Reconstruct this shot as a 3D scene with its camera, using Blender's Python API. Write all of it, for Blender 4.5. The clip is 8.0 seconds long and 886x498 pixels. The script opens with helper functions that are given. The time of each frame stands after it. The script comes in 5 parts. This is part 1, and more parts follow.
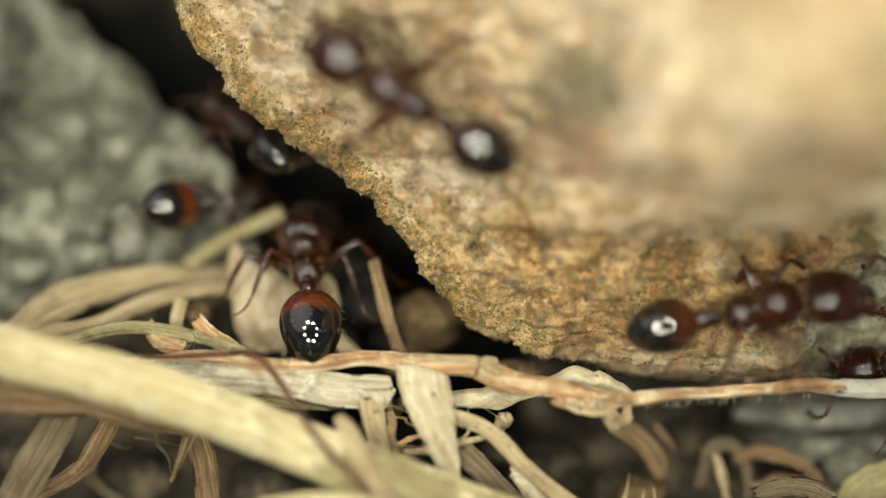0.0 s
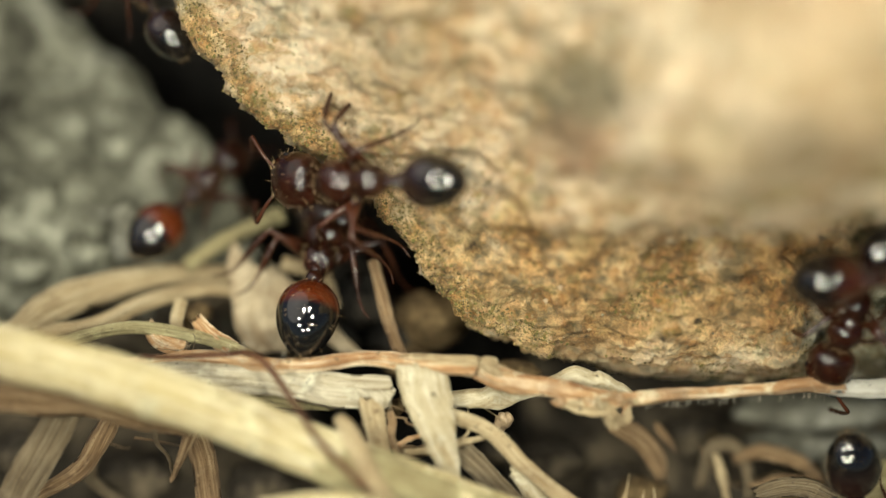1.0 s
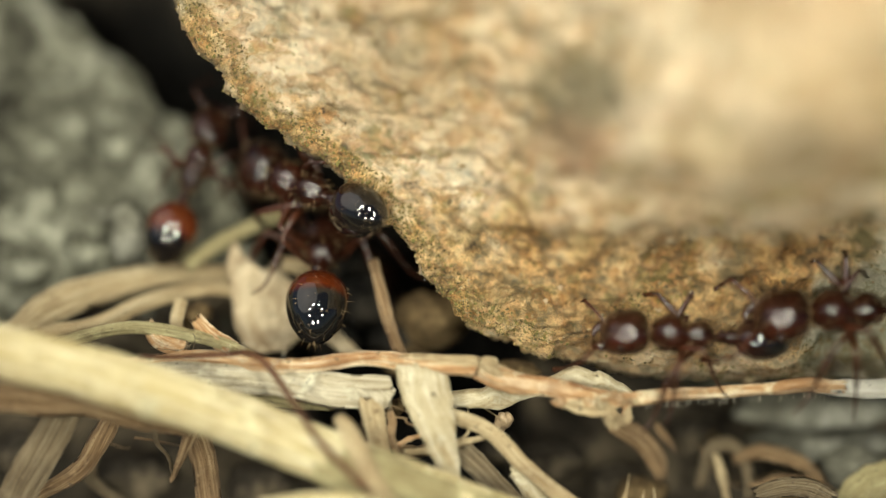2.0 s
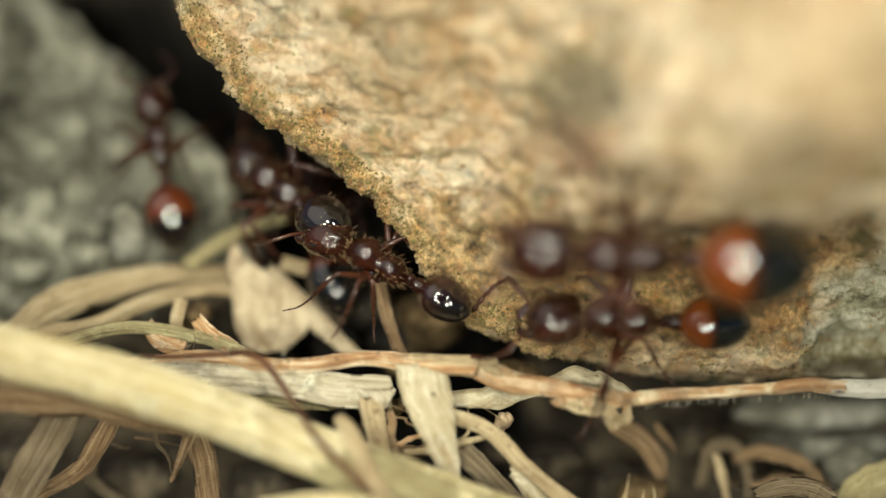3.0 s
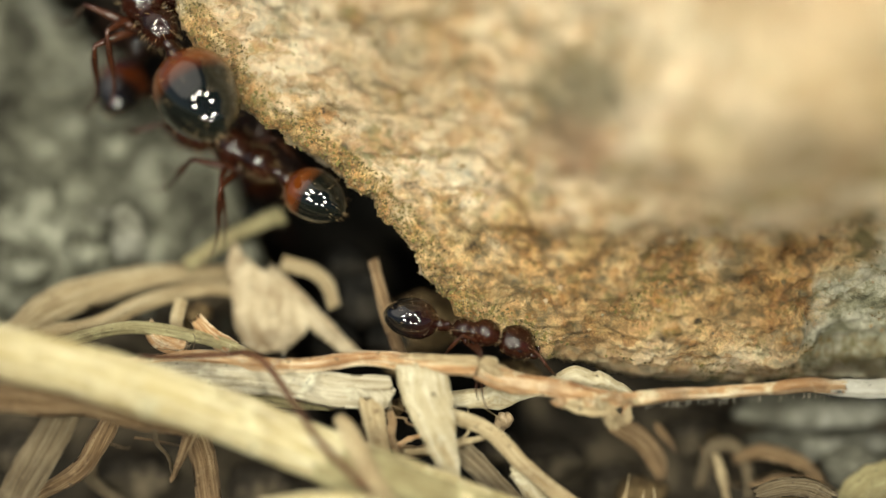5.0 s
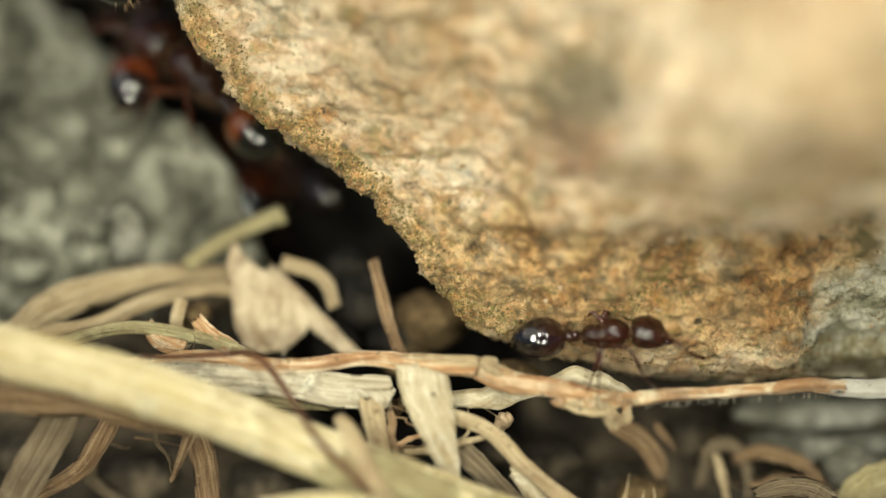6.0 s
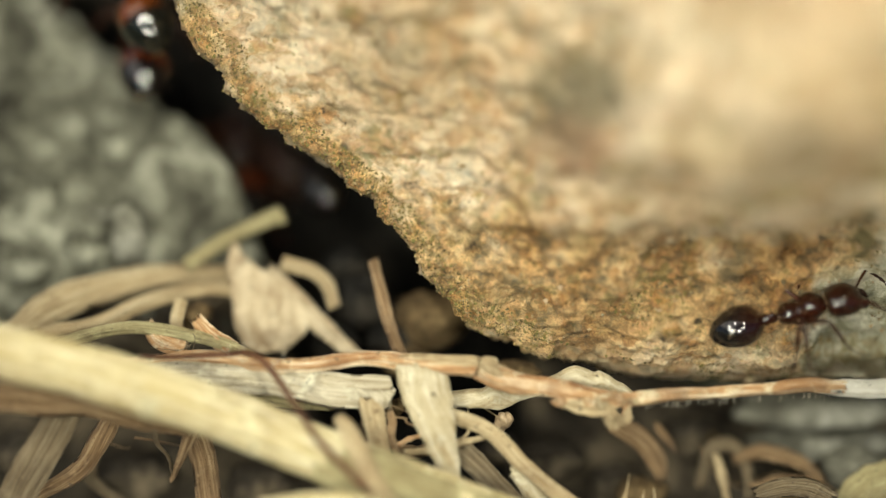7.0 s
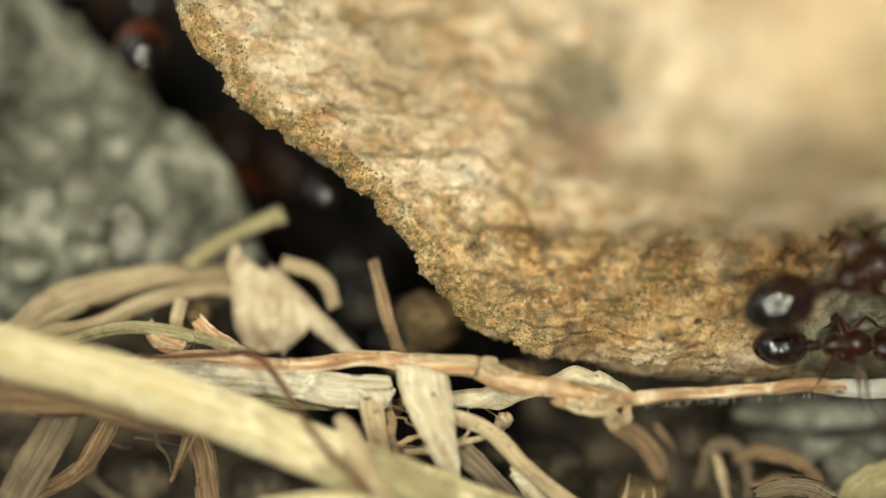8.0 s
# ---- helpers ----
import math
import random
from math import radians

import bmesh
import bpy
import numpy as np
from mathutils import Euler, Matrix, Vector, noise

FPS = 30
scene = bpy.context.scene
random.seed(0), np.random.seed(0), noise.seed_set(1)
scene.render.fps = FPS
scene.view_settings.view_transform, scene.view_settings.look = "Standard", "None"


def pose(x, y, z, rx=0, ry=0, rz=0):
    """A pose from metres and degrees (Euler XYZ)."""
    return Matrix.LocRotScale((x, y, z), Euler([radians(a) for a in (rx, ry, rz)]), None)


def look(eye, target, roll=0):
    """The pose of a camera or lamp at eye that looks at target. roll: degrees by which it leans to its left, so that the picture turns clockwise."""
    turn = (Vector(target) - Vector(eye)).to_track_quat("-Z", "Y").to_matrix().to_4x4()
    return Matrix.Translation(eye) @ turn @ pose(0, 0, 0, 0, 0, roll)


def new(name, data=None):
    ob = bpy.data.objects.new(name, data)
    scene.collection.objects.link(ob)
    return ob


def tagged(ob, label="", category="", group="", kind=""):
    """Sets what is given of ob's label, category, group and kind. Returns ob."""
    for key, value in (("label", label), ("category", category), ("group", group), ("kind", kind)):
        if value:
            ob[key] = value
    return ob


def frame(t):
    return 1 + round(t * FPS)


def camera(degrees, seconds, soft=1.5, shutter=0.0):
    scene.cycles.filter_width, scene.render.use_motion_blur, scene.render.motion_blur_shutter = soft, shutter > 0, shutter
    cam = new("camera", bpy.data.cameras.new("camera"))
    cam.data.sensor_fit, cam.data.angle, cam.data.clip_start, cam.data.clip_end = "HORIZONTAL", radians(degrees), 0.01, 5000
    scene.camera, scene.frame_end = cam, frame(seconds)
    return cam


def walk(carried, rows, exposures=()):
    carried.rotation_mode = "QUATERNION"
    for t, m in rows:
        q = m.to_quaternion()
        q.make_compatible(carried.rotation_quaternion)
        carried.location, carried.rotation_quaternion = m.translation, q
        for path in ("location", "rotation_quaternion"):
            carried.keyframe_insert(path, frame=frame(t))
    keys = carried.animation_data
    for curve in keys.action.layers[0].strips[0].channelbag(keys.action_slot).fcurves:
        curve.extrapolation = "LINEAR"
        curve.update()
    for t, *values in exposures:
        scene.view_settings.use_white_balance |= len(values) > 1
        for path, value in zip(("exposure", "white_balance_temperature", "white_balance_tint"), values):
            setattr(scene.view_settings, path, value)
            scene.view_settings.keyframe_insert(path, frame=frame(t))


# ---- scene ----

# All lengths of the shapes below are in millimetres; MM turns them into metres.
MM = 0.001
TILT = 32.0                      # the lens looks down by this many degrees

# ---- camera: a macro lens on a stand, with its shallow depth of field ----
cam = camera(18.65, 8.0, soft=1.25)
STAND = look((0.00000, -0.05936, 0.04309), (0.0, 0.0, 0.0060))
cam.data.dof.use_dof = True
cam.data.dof.focus_distance = 0.0704
cam.data.dof.aperture_fstop = 14.0
walk(cam, [(0.0, STAND), (8.0, STAND)])

# ---- daylight ----
world = bpy.data.worlds.new("sky")
scene.world = world
world.use_nodes = True
wn = world.node_tree.nodes
sky = wn.new("ShaderNodeTexSky")
sky.sky_type, sky.sun_disc = "NISHITA", False
sky.sun_elevation, sky.sun_rotation = radians(58), radians(257)
world.node_tree.links.new(sky.outputs[0], wn["Background"].inputs[0])
wn["Background"].inputs[1].default_value = 0.05
sun = new("sun", bpy.data.lights.new("sun", "SUN"))
sun.data.energy, sun.data.angle, sun.data.color = 1.3, radians(70), (1.0, 0.93, 0.78)
sun.matrix_world = look((-0.52, -0.12, 0.85), (0, 0, 0))
scene.view_settings.exposure = -0.50

# ---- the ring light round the lens, which every gaster mirrors as a ring of eight dots ----
RING_DISTANCE, RING_RADIUS, LED_POWER = 32.0, 15.0, 0.0056
ring_pose = Matrix.Translation((0, 0, 0.006)) @ pose(0, 0, 0, 90 - TILT) @ pose(-0.0030, 0.0034, RING_DISTANCE * MM)
for i in range(8):
    a = 2 * math.pi * (i + 0.5) / 8
    led = new("led_lamp", bpy.data.lights.new("led_lamp", "AREA"))
    led.data.shape, led.data.size = "DISK", 0.0026
    led.data.energy, led.data.color = LED_POWER, (0.985, 0.958, 0.775)
    at = ring_pose @ Vector((RING_RADIUS * MM * math.cos(a), RING_RADIUS * MM * math.sin(a), 0))
    led.matrix_world = look(at, (-0.0005, 0.001, 0.0075))


# ---- noise on arrays of points ----
def lattice(ix, iy, iz, salt):
    h = (ix * 374761393 + iy * 668265263 + iz * 2147483647 + salt * 974634777) & 0xFFFFFFFF
    h = ((h ^ (h >> 13)) * 1274126177) & 0xFFFFFFFF
    return ((h ^ (h >> 16)) & 0xFFFF) / 65535.0


def value_noise(p, size, salt=0):
    """Smooth noise from -1 to 1 with features of that size."""
    q = p / size
    b = np.floor(q).astype(np.int64)
    f = q - b
    f = f * f * (3 - 2 * f)
    total = 0
    for dx in (0, 1):
        for dy in (0, 1):
            for dz in (0, 1):
                k = ((f[:, 0] if dx else 1 - f[:, 0]) * (f[:, 1] if dy else 1 - f[:, 1])
                     * (f[:, 2] if dz else 1 - f[:, 2]))
                total = total + k * lattice(b[:, 0] + dx, b[:, 1] + dy, b[:, 2] + dz, salt)
    return total * 2 - 1


def fractal(p, size, octaves, salt=0):
    return sum(value_noise(p, size / 2 ** k, salt + k) / 2 ** k for k in range(octaves))


def grain_noise(p, size, salt=0):
    """Rounded grains of that size: 1 in a grain's middle, 0 in the joints; each grain with its own height."""
    q = p / size
    b = np.floor(q).astype(np.int64)
    best, second, height = np.full(len(p), 9.0), np.full(len(p), 9.0), np.zeros(len(p))
    for dx in (-1, 0, 1):
        for dy in (-1, 0, 1):
            for dz in (-1, 0, 1):
                i, j, k = b[:, 0] + dx, b[:, 1] + dy, b[:, 2] + dz
                d = ((i + lattice(i, j, k, salt) - q[:, 0]) ** 2 + (j + lattice(i, j, k, salt + 1) - q[:, 1]) ** 2
                     + (k + lattice(i, j, k, salt + 2) - q[:, 2]) ** 2)
                near = d < best
                second = np.where(near, best, np.minimum(second, d))
                height = np.where(near, lattice(i, j, k, salt + 3), height)
                best = np.where(near, d, best)
    edge = np.sqrt(second) - np.sqrt(best)
    return np.clip(edge * 2.2, 0, 1) * (0.35 + 0.65 * height)


# ---- materials ----
def material(name):
    m = bpy.data.materials.new(name)
    m.use_nodes = True
    return m, m.node_tree.nodes, m.node_tree.links, m.node_tree.nodes["Principled BSDF"]


def ramp(nodes, stops):
    r = nodes.new("ShaderNodeValToRGB")
    while len(r.color_ramp.elements) < len(stops):
        r.color_ramp.elements.new(0.5)
    for e, (at, colour) in zip(r.color_ramp.elements, stops):
        e.position, e.color = at, (*colour, 1)
    return r


def noise_node(nodes, links, vector, scale, detail=4.0, rough=0.6):
    n = nodes.new("ShaderNodeTexNoise")
    n.inputs["Scale"].default_value, n.inputs["Detail"].default_value = scale, detail
    n.inputs["Roughness"].default_value = rough
    links.new(vector, n.inputs["Vector"])
    return n.outputs["Fac"]


def mix_node(nodes, links, factor, a, b, blend="MIX"):
    n = nodes.new("ShaderNodeMix")
    n.data_type, n.blend_type = "RGBA", blend
    for socket, value in ((n.inputs[0], factor), (n.inputs[6], a), (n.inputs[7], b)):
        if isinstance(value, bpy.types.NodeSocket):
            links.new(value, socket)
        else:
            socket.default_value = value if isinstance(value, float) else (*value, 1)
    return n.outputs[2]


def bump_node(nodes, links, bsdf, height, distance, strength=1.0):
    n = nodes.new("ShaderNodeBump")
    n.inputs["Strength"].default_value, n.inputs["Distance"].default_value = strength, distance
    links.new(height, n.inputs["Height"])
    links.new(n.outputs[0], bsdf.inputs["Normal"])


def stone_material():
    """Coarse sandstone: beige, pink and grey grains, with ochre and green crusts in patches."""
    m, n, l, b = material("sandstone")
    co = n.new("ShaderNodeTexCoord").outputs["Object"]
    cells = n.new("ShaderNodeTexVoronoi")
    cells.inputs["Scale"].default_value = 5600
    warp = n.new("ShaderNodeVectorMath")
    warp.operation = "MULTIPLY_ADD"
    wob = n.new("ShaderNodeTexNoise")
    wob.inputs["Scale"].default_value = 4000
    l.new(co, wob.inputs["Vector"])
    l.new(wob.outputs["Color"], warp.inputs[0])
    warp.inputs[1].default_value = (0.0003, 0.0003, 0.0003)
    l.new(co, warp.inputs[2])
    l.new(warp.outputs[0], cells.inputs["Vector"])
    split = n.new("ShaderNodeSeparateColor")
    l.new(cells.outputs["Color"], split.inputs[0])
    grains = ramp(n, [(0.0, (0.050, 0.042, 0.024)), (0.16, (0.183, 0.124, 0.060)), (0.35, (0.366, 0.258, 0.130)),
                      (0.55, (0.499, 0.375, 0.211)), (0.72, (0.433, 0.258, 0.146)), (0.88, (0.616, 0.508, 0.333)), (1.0, (0.275, 0.249, 0.179))])
    l.new(split.outputs[0], grains.inputs[0])
    broad = ramp(n, [(0.40, (0.125, 0.087, 0.041)), (0.5, (0.333, 0.233, 0.117)), (0.60, (0.599, 0.474, 0.292))])
    l.new(noise_node(n, l, co, 700, 9, 0.72), broad.inputs[0])
    middle = ramp(n, [(0.37, (0.058, 0.042, 0.020)), (0.46, (0.333, 0.233, 0.106)), (0.53, (0.516, 0.349, 0.195)), (0.62, (0.716, 0.616, 0.422))])
    l.new(noise_node(n, l, warp.outputs[0], 1900, 8, 0.72), middle.inputs[0])
    colour = mix_node(n, l, 0.5, broad.outputs[0], middle.outputs[0])
    colour = mix_node(n, l, 0.58, colour, grains.outputs[0])
    # pale quartz and feldspar lumps
    lumps = n.new("ShaderNodeTexVoronoi")
    lumps.inputs["Scale"].default_value = 2700
    l.new(warp.outputs[0], lumps.inputs["Vector"])
    pick = n.new("ShaderNodeSeparateColor")
    l.new(lumps.outputs["Color"], pick.inputs[0])
    lump_tone = ramp(n, [(0.0, (0.36, 0.235, 0.12)), (0.2, (0.56, 0.43, 0.27)), (0.42, (0.74, 0.65, 0.47)), (0.8, (0.82, 0.76, 0.60)), (1.0, (0.50, 0.30, 0.17))])
    l.new(pick.outputs[0], lump_tone.inputs[0])
    colour = mix_node(n, l, 0.50, colour, lump_tone.outputs[0])
    # flaky layers: pink, cream and grey-brown splinters that run along the bedding
    bed = n.new("ShaderNodeMapping")
    bed.inputs["Rotation"].default_value = (0, 0, radians(-6))
    bed.inputs["Scale"].default_value = (0.42, 1.25, 1.0)
    l.new(warp.outputs[0], bed.inputs[0])
    flake = ramp(n, [(0.34, (0.050, 0.040, 0.022)), (0.43, (0.20, 0.145, 0.070)), (0.49, (0.44, 0.31, 0.175)), (0.53, (0.56, 0.36, 0.225)), (0.58, (0.72, 0.61, 0.42)), (0.66, (0.40, 0.35, 0.24))])
    l.new(noise_node(n, l, bed.outputs[0], 1500, 7, 0.68), flake.inputs[0])
    colour = mix_node(n, l, 0.34, colour, flake.outputs[0])
    # grey and olive hollows between the grains
    hollow = ramp(n, [(0.57, (0, 0, 0)), (0.67, (0.5, 0.5, 0.5))])
    l.new(noise_node(n, l, warp.outputs[0], 1150, 3, 0.55), hollow.inputs[0])
    colour = mix_node(n, l, hollow.outputs[0], colour, (0.17, 0.145, 0.075))
    # ochre and moss-green crust
    crust = ramp(n, [(0.52, (0, 0, 0)), (0.58, (1, 1, 1))])
    l.new(noise_node(n, l, co, 700, 6, 0.7), crust.inputs[0])
    crust_tone = ramp(n, [(0.38, (0.156, 0.130, 0.035)), (0.46, (0.312, 0.184, 0.052)), (0.54, (0.374, 0.216, 0.116)), (0.62, (0.135, 0.130, 0.041))])
    l.new(noise_node(n, l, co, 1500, 3), crust_tone.inputs[0])
    damp = n.new("ShaderNodeMath")
    damp.operation = "MULTIPLY"
    damp.inputs[1].default_value = 0.7
    l.new(crust.outputs[0], damp.inputs[0])
    colour = mix_node(n, l, damp.outputs[0], colour, crust_tone.outputs[0])
    # broad weathered stains
    stain = ramp(n, [(0.50, (0, 0, 0)), (0.66, (1, 1, 1))])
    l.new(noise_node(n, l, co, 170, 3), stain.inputs[0])
    half = n.new("ShaderNodeMath")
    half.operation = "MULTIPLY"
    half.inputs[1].default_value = 0.22
    l.new(stain.outputs[0], half.inputs[0])
    colour = mix_node(n, l, half.outputs[0], colour, (0.225, 0.175, 0.089))
    # black specks
    speck = ramp(n, [(0.27, (1, 1, 1)), (0.35, (0, 0, 0))])
    l.new(noise_node(n, l, co, 2100, 4), speck.inputs[0])
    colour = mix_node(n, l, speck.outputs[0], colour, (0.071, 0.056, 0.037))
    # large pale and dull patches
    patches = ramp(n, [(0.36, (1.0, 0.96, 0.88)), (0.45, (1.22, 1.20, 1.16)), (0.54, (1.36, 1.38, 1.40)), (0.63, (1.44, 1.50, 1.58))])
    l.new(noise_node(n, l, co, 260, 3, 0.5), patches.inputs[0])
    colour = mix_node(n, l, 1.0, colour, patches.outputs[0], "MULTIPLY")
    # ochre lichen crust on ledge and rim, also painting the shade below the bulge
    crust_shade_hue = ramp(n, [(0.35, (0.090, 0.075, 0.028)), (0.42, (0.30, 0.240, 0.100)), (0.48, (0.57, 0.42, 0.215)), (0.54, (1.0, 0.82, 0.55)), (0.60, (0.38, 0.345, 0.120)), (0.67, (0.84, 0.57, 0.355))])
    l.new(noise_node(n, l, warp.outputs[0], 1500, 9, 0.8), crust_shade_hue.inputs[0])
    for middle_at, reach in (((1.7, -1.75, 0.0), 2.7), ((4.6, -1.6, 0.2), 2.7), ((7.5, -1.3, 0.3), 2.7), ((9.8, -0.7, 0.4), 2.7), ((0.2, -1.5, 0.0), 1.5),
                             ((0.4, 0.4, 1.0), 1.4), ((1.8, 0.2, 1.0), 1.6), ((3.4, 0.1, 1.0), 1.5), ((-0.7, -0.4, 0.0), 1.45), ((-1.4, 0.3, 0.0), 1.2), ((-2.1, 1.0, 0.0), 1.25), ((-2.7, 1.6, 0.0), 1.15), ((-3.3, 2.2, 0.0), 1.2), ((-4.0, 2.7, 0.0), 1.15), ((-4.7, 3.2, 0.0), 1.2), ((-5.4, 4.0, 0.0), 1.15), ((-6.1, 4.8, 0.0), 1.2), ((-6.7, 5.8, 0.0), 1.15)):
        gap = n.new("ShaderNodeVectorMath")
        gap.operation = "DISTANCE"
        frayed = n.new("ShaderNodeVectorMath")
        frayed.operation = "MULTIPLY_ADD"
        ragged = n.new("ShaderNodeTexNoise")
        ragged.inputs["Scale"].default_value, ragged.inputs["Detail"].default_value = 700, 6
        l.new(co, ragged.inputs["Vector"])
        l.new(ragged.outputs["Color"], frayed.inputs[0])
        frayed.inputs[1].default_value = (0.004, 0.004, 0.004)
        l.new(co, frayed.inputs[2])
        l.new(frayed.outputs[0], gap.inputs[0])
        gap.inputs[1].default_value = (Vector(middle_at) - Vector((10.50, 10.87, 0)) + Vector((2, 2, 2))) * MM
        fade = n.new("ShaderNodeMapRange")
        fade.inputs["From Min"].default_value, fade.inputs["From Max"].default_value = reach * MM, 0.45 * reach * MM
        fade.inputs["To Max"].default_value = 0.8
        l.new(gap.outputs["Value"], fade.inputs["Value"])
        colour = mix_node(n, l, fade.outputs[0], colour, mix_node(n, l, 1.0, colour, crust_shade_hue.outputs[0], "MULTIPLY"))
    # an olive-brown patch on the crown with a rusty lower edge, and black-brown crusts along the ledge
    for middle_at, reach, tone in (((3.3, 2.7, 0), 1.3, (0.36, 0.20, 0.11)), ((3.2, 3.8, 0), 1.7, (0.17, 0.145, 0.085)),
                                   ((7.4, -0.85, 0), 0.55, (0.10, 0.075, 0.035)), ((10.8, 0.35, 0), 0.6, (0.13, 0.11, 0.045)), ((-2.85, 2.9, 0), 0.32, (0.05, 0.05, 0.035))):
        gap = n.new("ShaderNodeVectorMath")
        gap.operation = "DISTANCE"
        frayed = n.new("ShaderNodeVectorMath")
        frayed.operation = "MULTIPLY_ADD"
        ragged = n.new("ShaderNodeTexNoise")
        ragged.inputs["Scale"].default_value = 900
        l.new(co, ragged.inputs["Vector"])
        l.new(ragged.outputs["Color"], frayed.inputs[0])
        frayed.inputs[1].default_value = (0.0022, 0.0022, 0.0022)
        l.new(co, frayed.inputs[2])
        flat = n.new("ShaderNodeVectorMath")
        flat.operation = "MULTIPLY"
        flat.inputs[1].default_value = (1, 1, 0)
        l.new(frayed.outputs[0], flat.inputs[0])
        l.new(flat.outputs[0], gap.inputs[0])
        gap.inputs[1].default_value = (Vector(middle_at) - Vector((10.50, 10.87, 0)) + Vector((1.1, 1.1, 0))) * MM
        fade = n.new("ShaderNodeMapRange")
        fade.inputs["From Min"].default_value, fade.inputs["From Max"].default_value = reach * MM, 0.35 * reach * MM
        fade.inputs["To Max"].default_value = 0.85
        l.new(gap.outputs["Value"], fade.inputs["Value"])
        colour = mix_node(n, l, fade.outputs[0], colour, tone)
    # pale grey-green lichen on the face that turns away at the block's lower corner
    lichen = ramp(n, [(0.36, (0.10, 0.10, 0.058)), (0.45, (0.29, 0.28, 0.18)), (0.53, (0.53, 0.51, 0.385)), (0.62, (0.74, 0.71, 0.58))])
    l.new(noise_node(n, l, warp.outputs[0], 1300, 8, 0.74), lichen.inputs[0])
    for middle_at, reach in (((10.6, -1.55, 0), 1.15), ((11.7, -1.15, 0), 1.5), ((10.2, -2.5, 0), 1.1), ((11.6, -2.6, 0), 1.5), ((12.9, -0.6, 0), 1.6), ((13.2, -2.2, 0), 1.8)):
        gap = n.new("ShaderNodeVectorMath")
        gap.operation = "DISTANCE"
        frayed = n.new("ShaderNodeVectorMath")
        frayed.operation = "MULTIPLY_ADD"
        ragged = n.new("ShaderNodeTexNoise")
        ragged.inputs["Scale"].default_value, ragged.inputs["Detail"].default_value = 900, 6
        l.new(co, ragged.inputs["Vector"])
        l.new(ragged.outputs["Color"], frayed.inputs[0])
        frayed.inputs[1].default_value = (0.0026, 0.0026, 0)
        l.new(co, frayed.inputs[2])
        flat = n.new("ShaderNodeVectorMath")
        flat.operation = "MULTIPLY"
        flat.inputs[1].default_value = (1, 1, 0)
        l.new(frayed.outputs[0], flat.inputs[0])
        l.new(flat.outputs[0], gap.inputs[0])
        gap.inputs[1].default_value = (Vector(middle_at) - Vector((10.50, 10.87, 0)) + Vector((1.3, 1.3, 0))) * MM
        fade = n.new("ShaderNodeMapRange")
        fade.inputs["From Min"].default_value, fade.inputs["From Max"].default_value = reach * MM, 0.45 * reach * MM
        fade.inputs["To Max"].default_value = 0.9
        l.new(gap.outputs["Value"], fade.inputs["Value"])
        colour = mix_node(n, l, fade.outputs[0], colour, lichen.outputs[0])
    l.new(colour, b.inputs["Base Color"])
    b.inputs["Roughness"].default_value = 0.62
    bump_node(n, l, b, noise_node(n, l, co, 5000, 7, 0.75), 0.00025, 1.0)
    return m


def soil_material(name, dark, mid, light, scale=350):
    m, n, l, b = material(name)
    co = n.new("ShaderNodeTexCoord").outputs["Object"]
    tone = ramp(n, [(0.38, dark), (0.5, mid), (0.62, light)])
    l.new(noise_node(n, l, co, scale, 8, 0.72), tone.inputs[0])
    fine = ramp(n, [(0.35, (0.45, 0.45, 0.45)), (0.65, (1, 1, 1))])
    l.new(noise_node(n, l, co, scale * 9, 4), fine.inputs[0])
    colour = mix_node(n, l, 0.7, tone.outputs[0], fine.outputs[0], "MULTIPLY")
    l.new(colour, b.inputs["Base Color"])
    b.inputs["Roughness"].default_value = 0.85
    b.inputs["Specular IOR Level"].default_value = 0.15
    bump_node(n, l, b, noise_node(n, l, co, scale * 14, 5), 0.0001, 0.8)
    return m


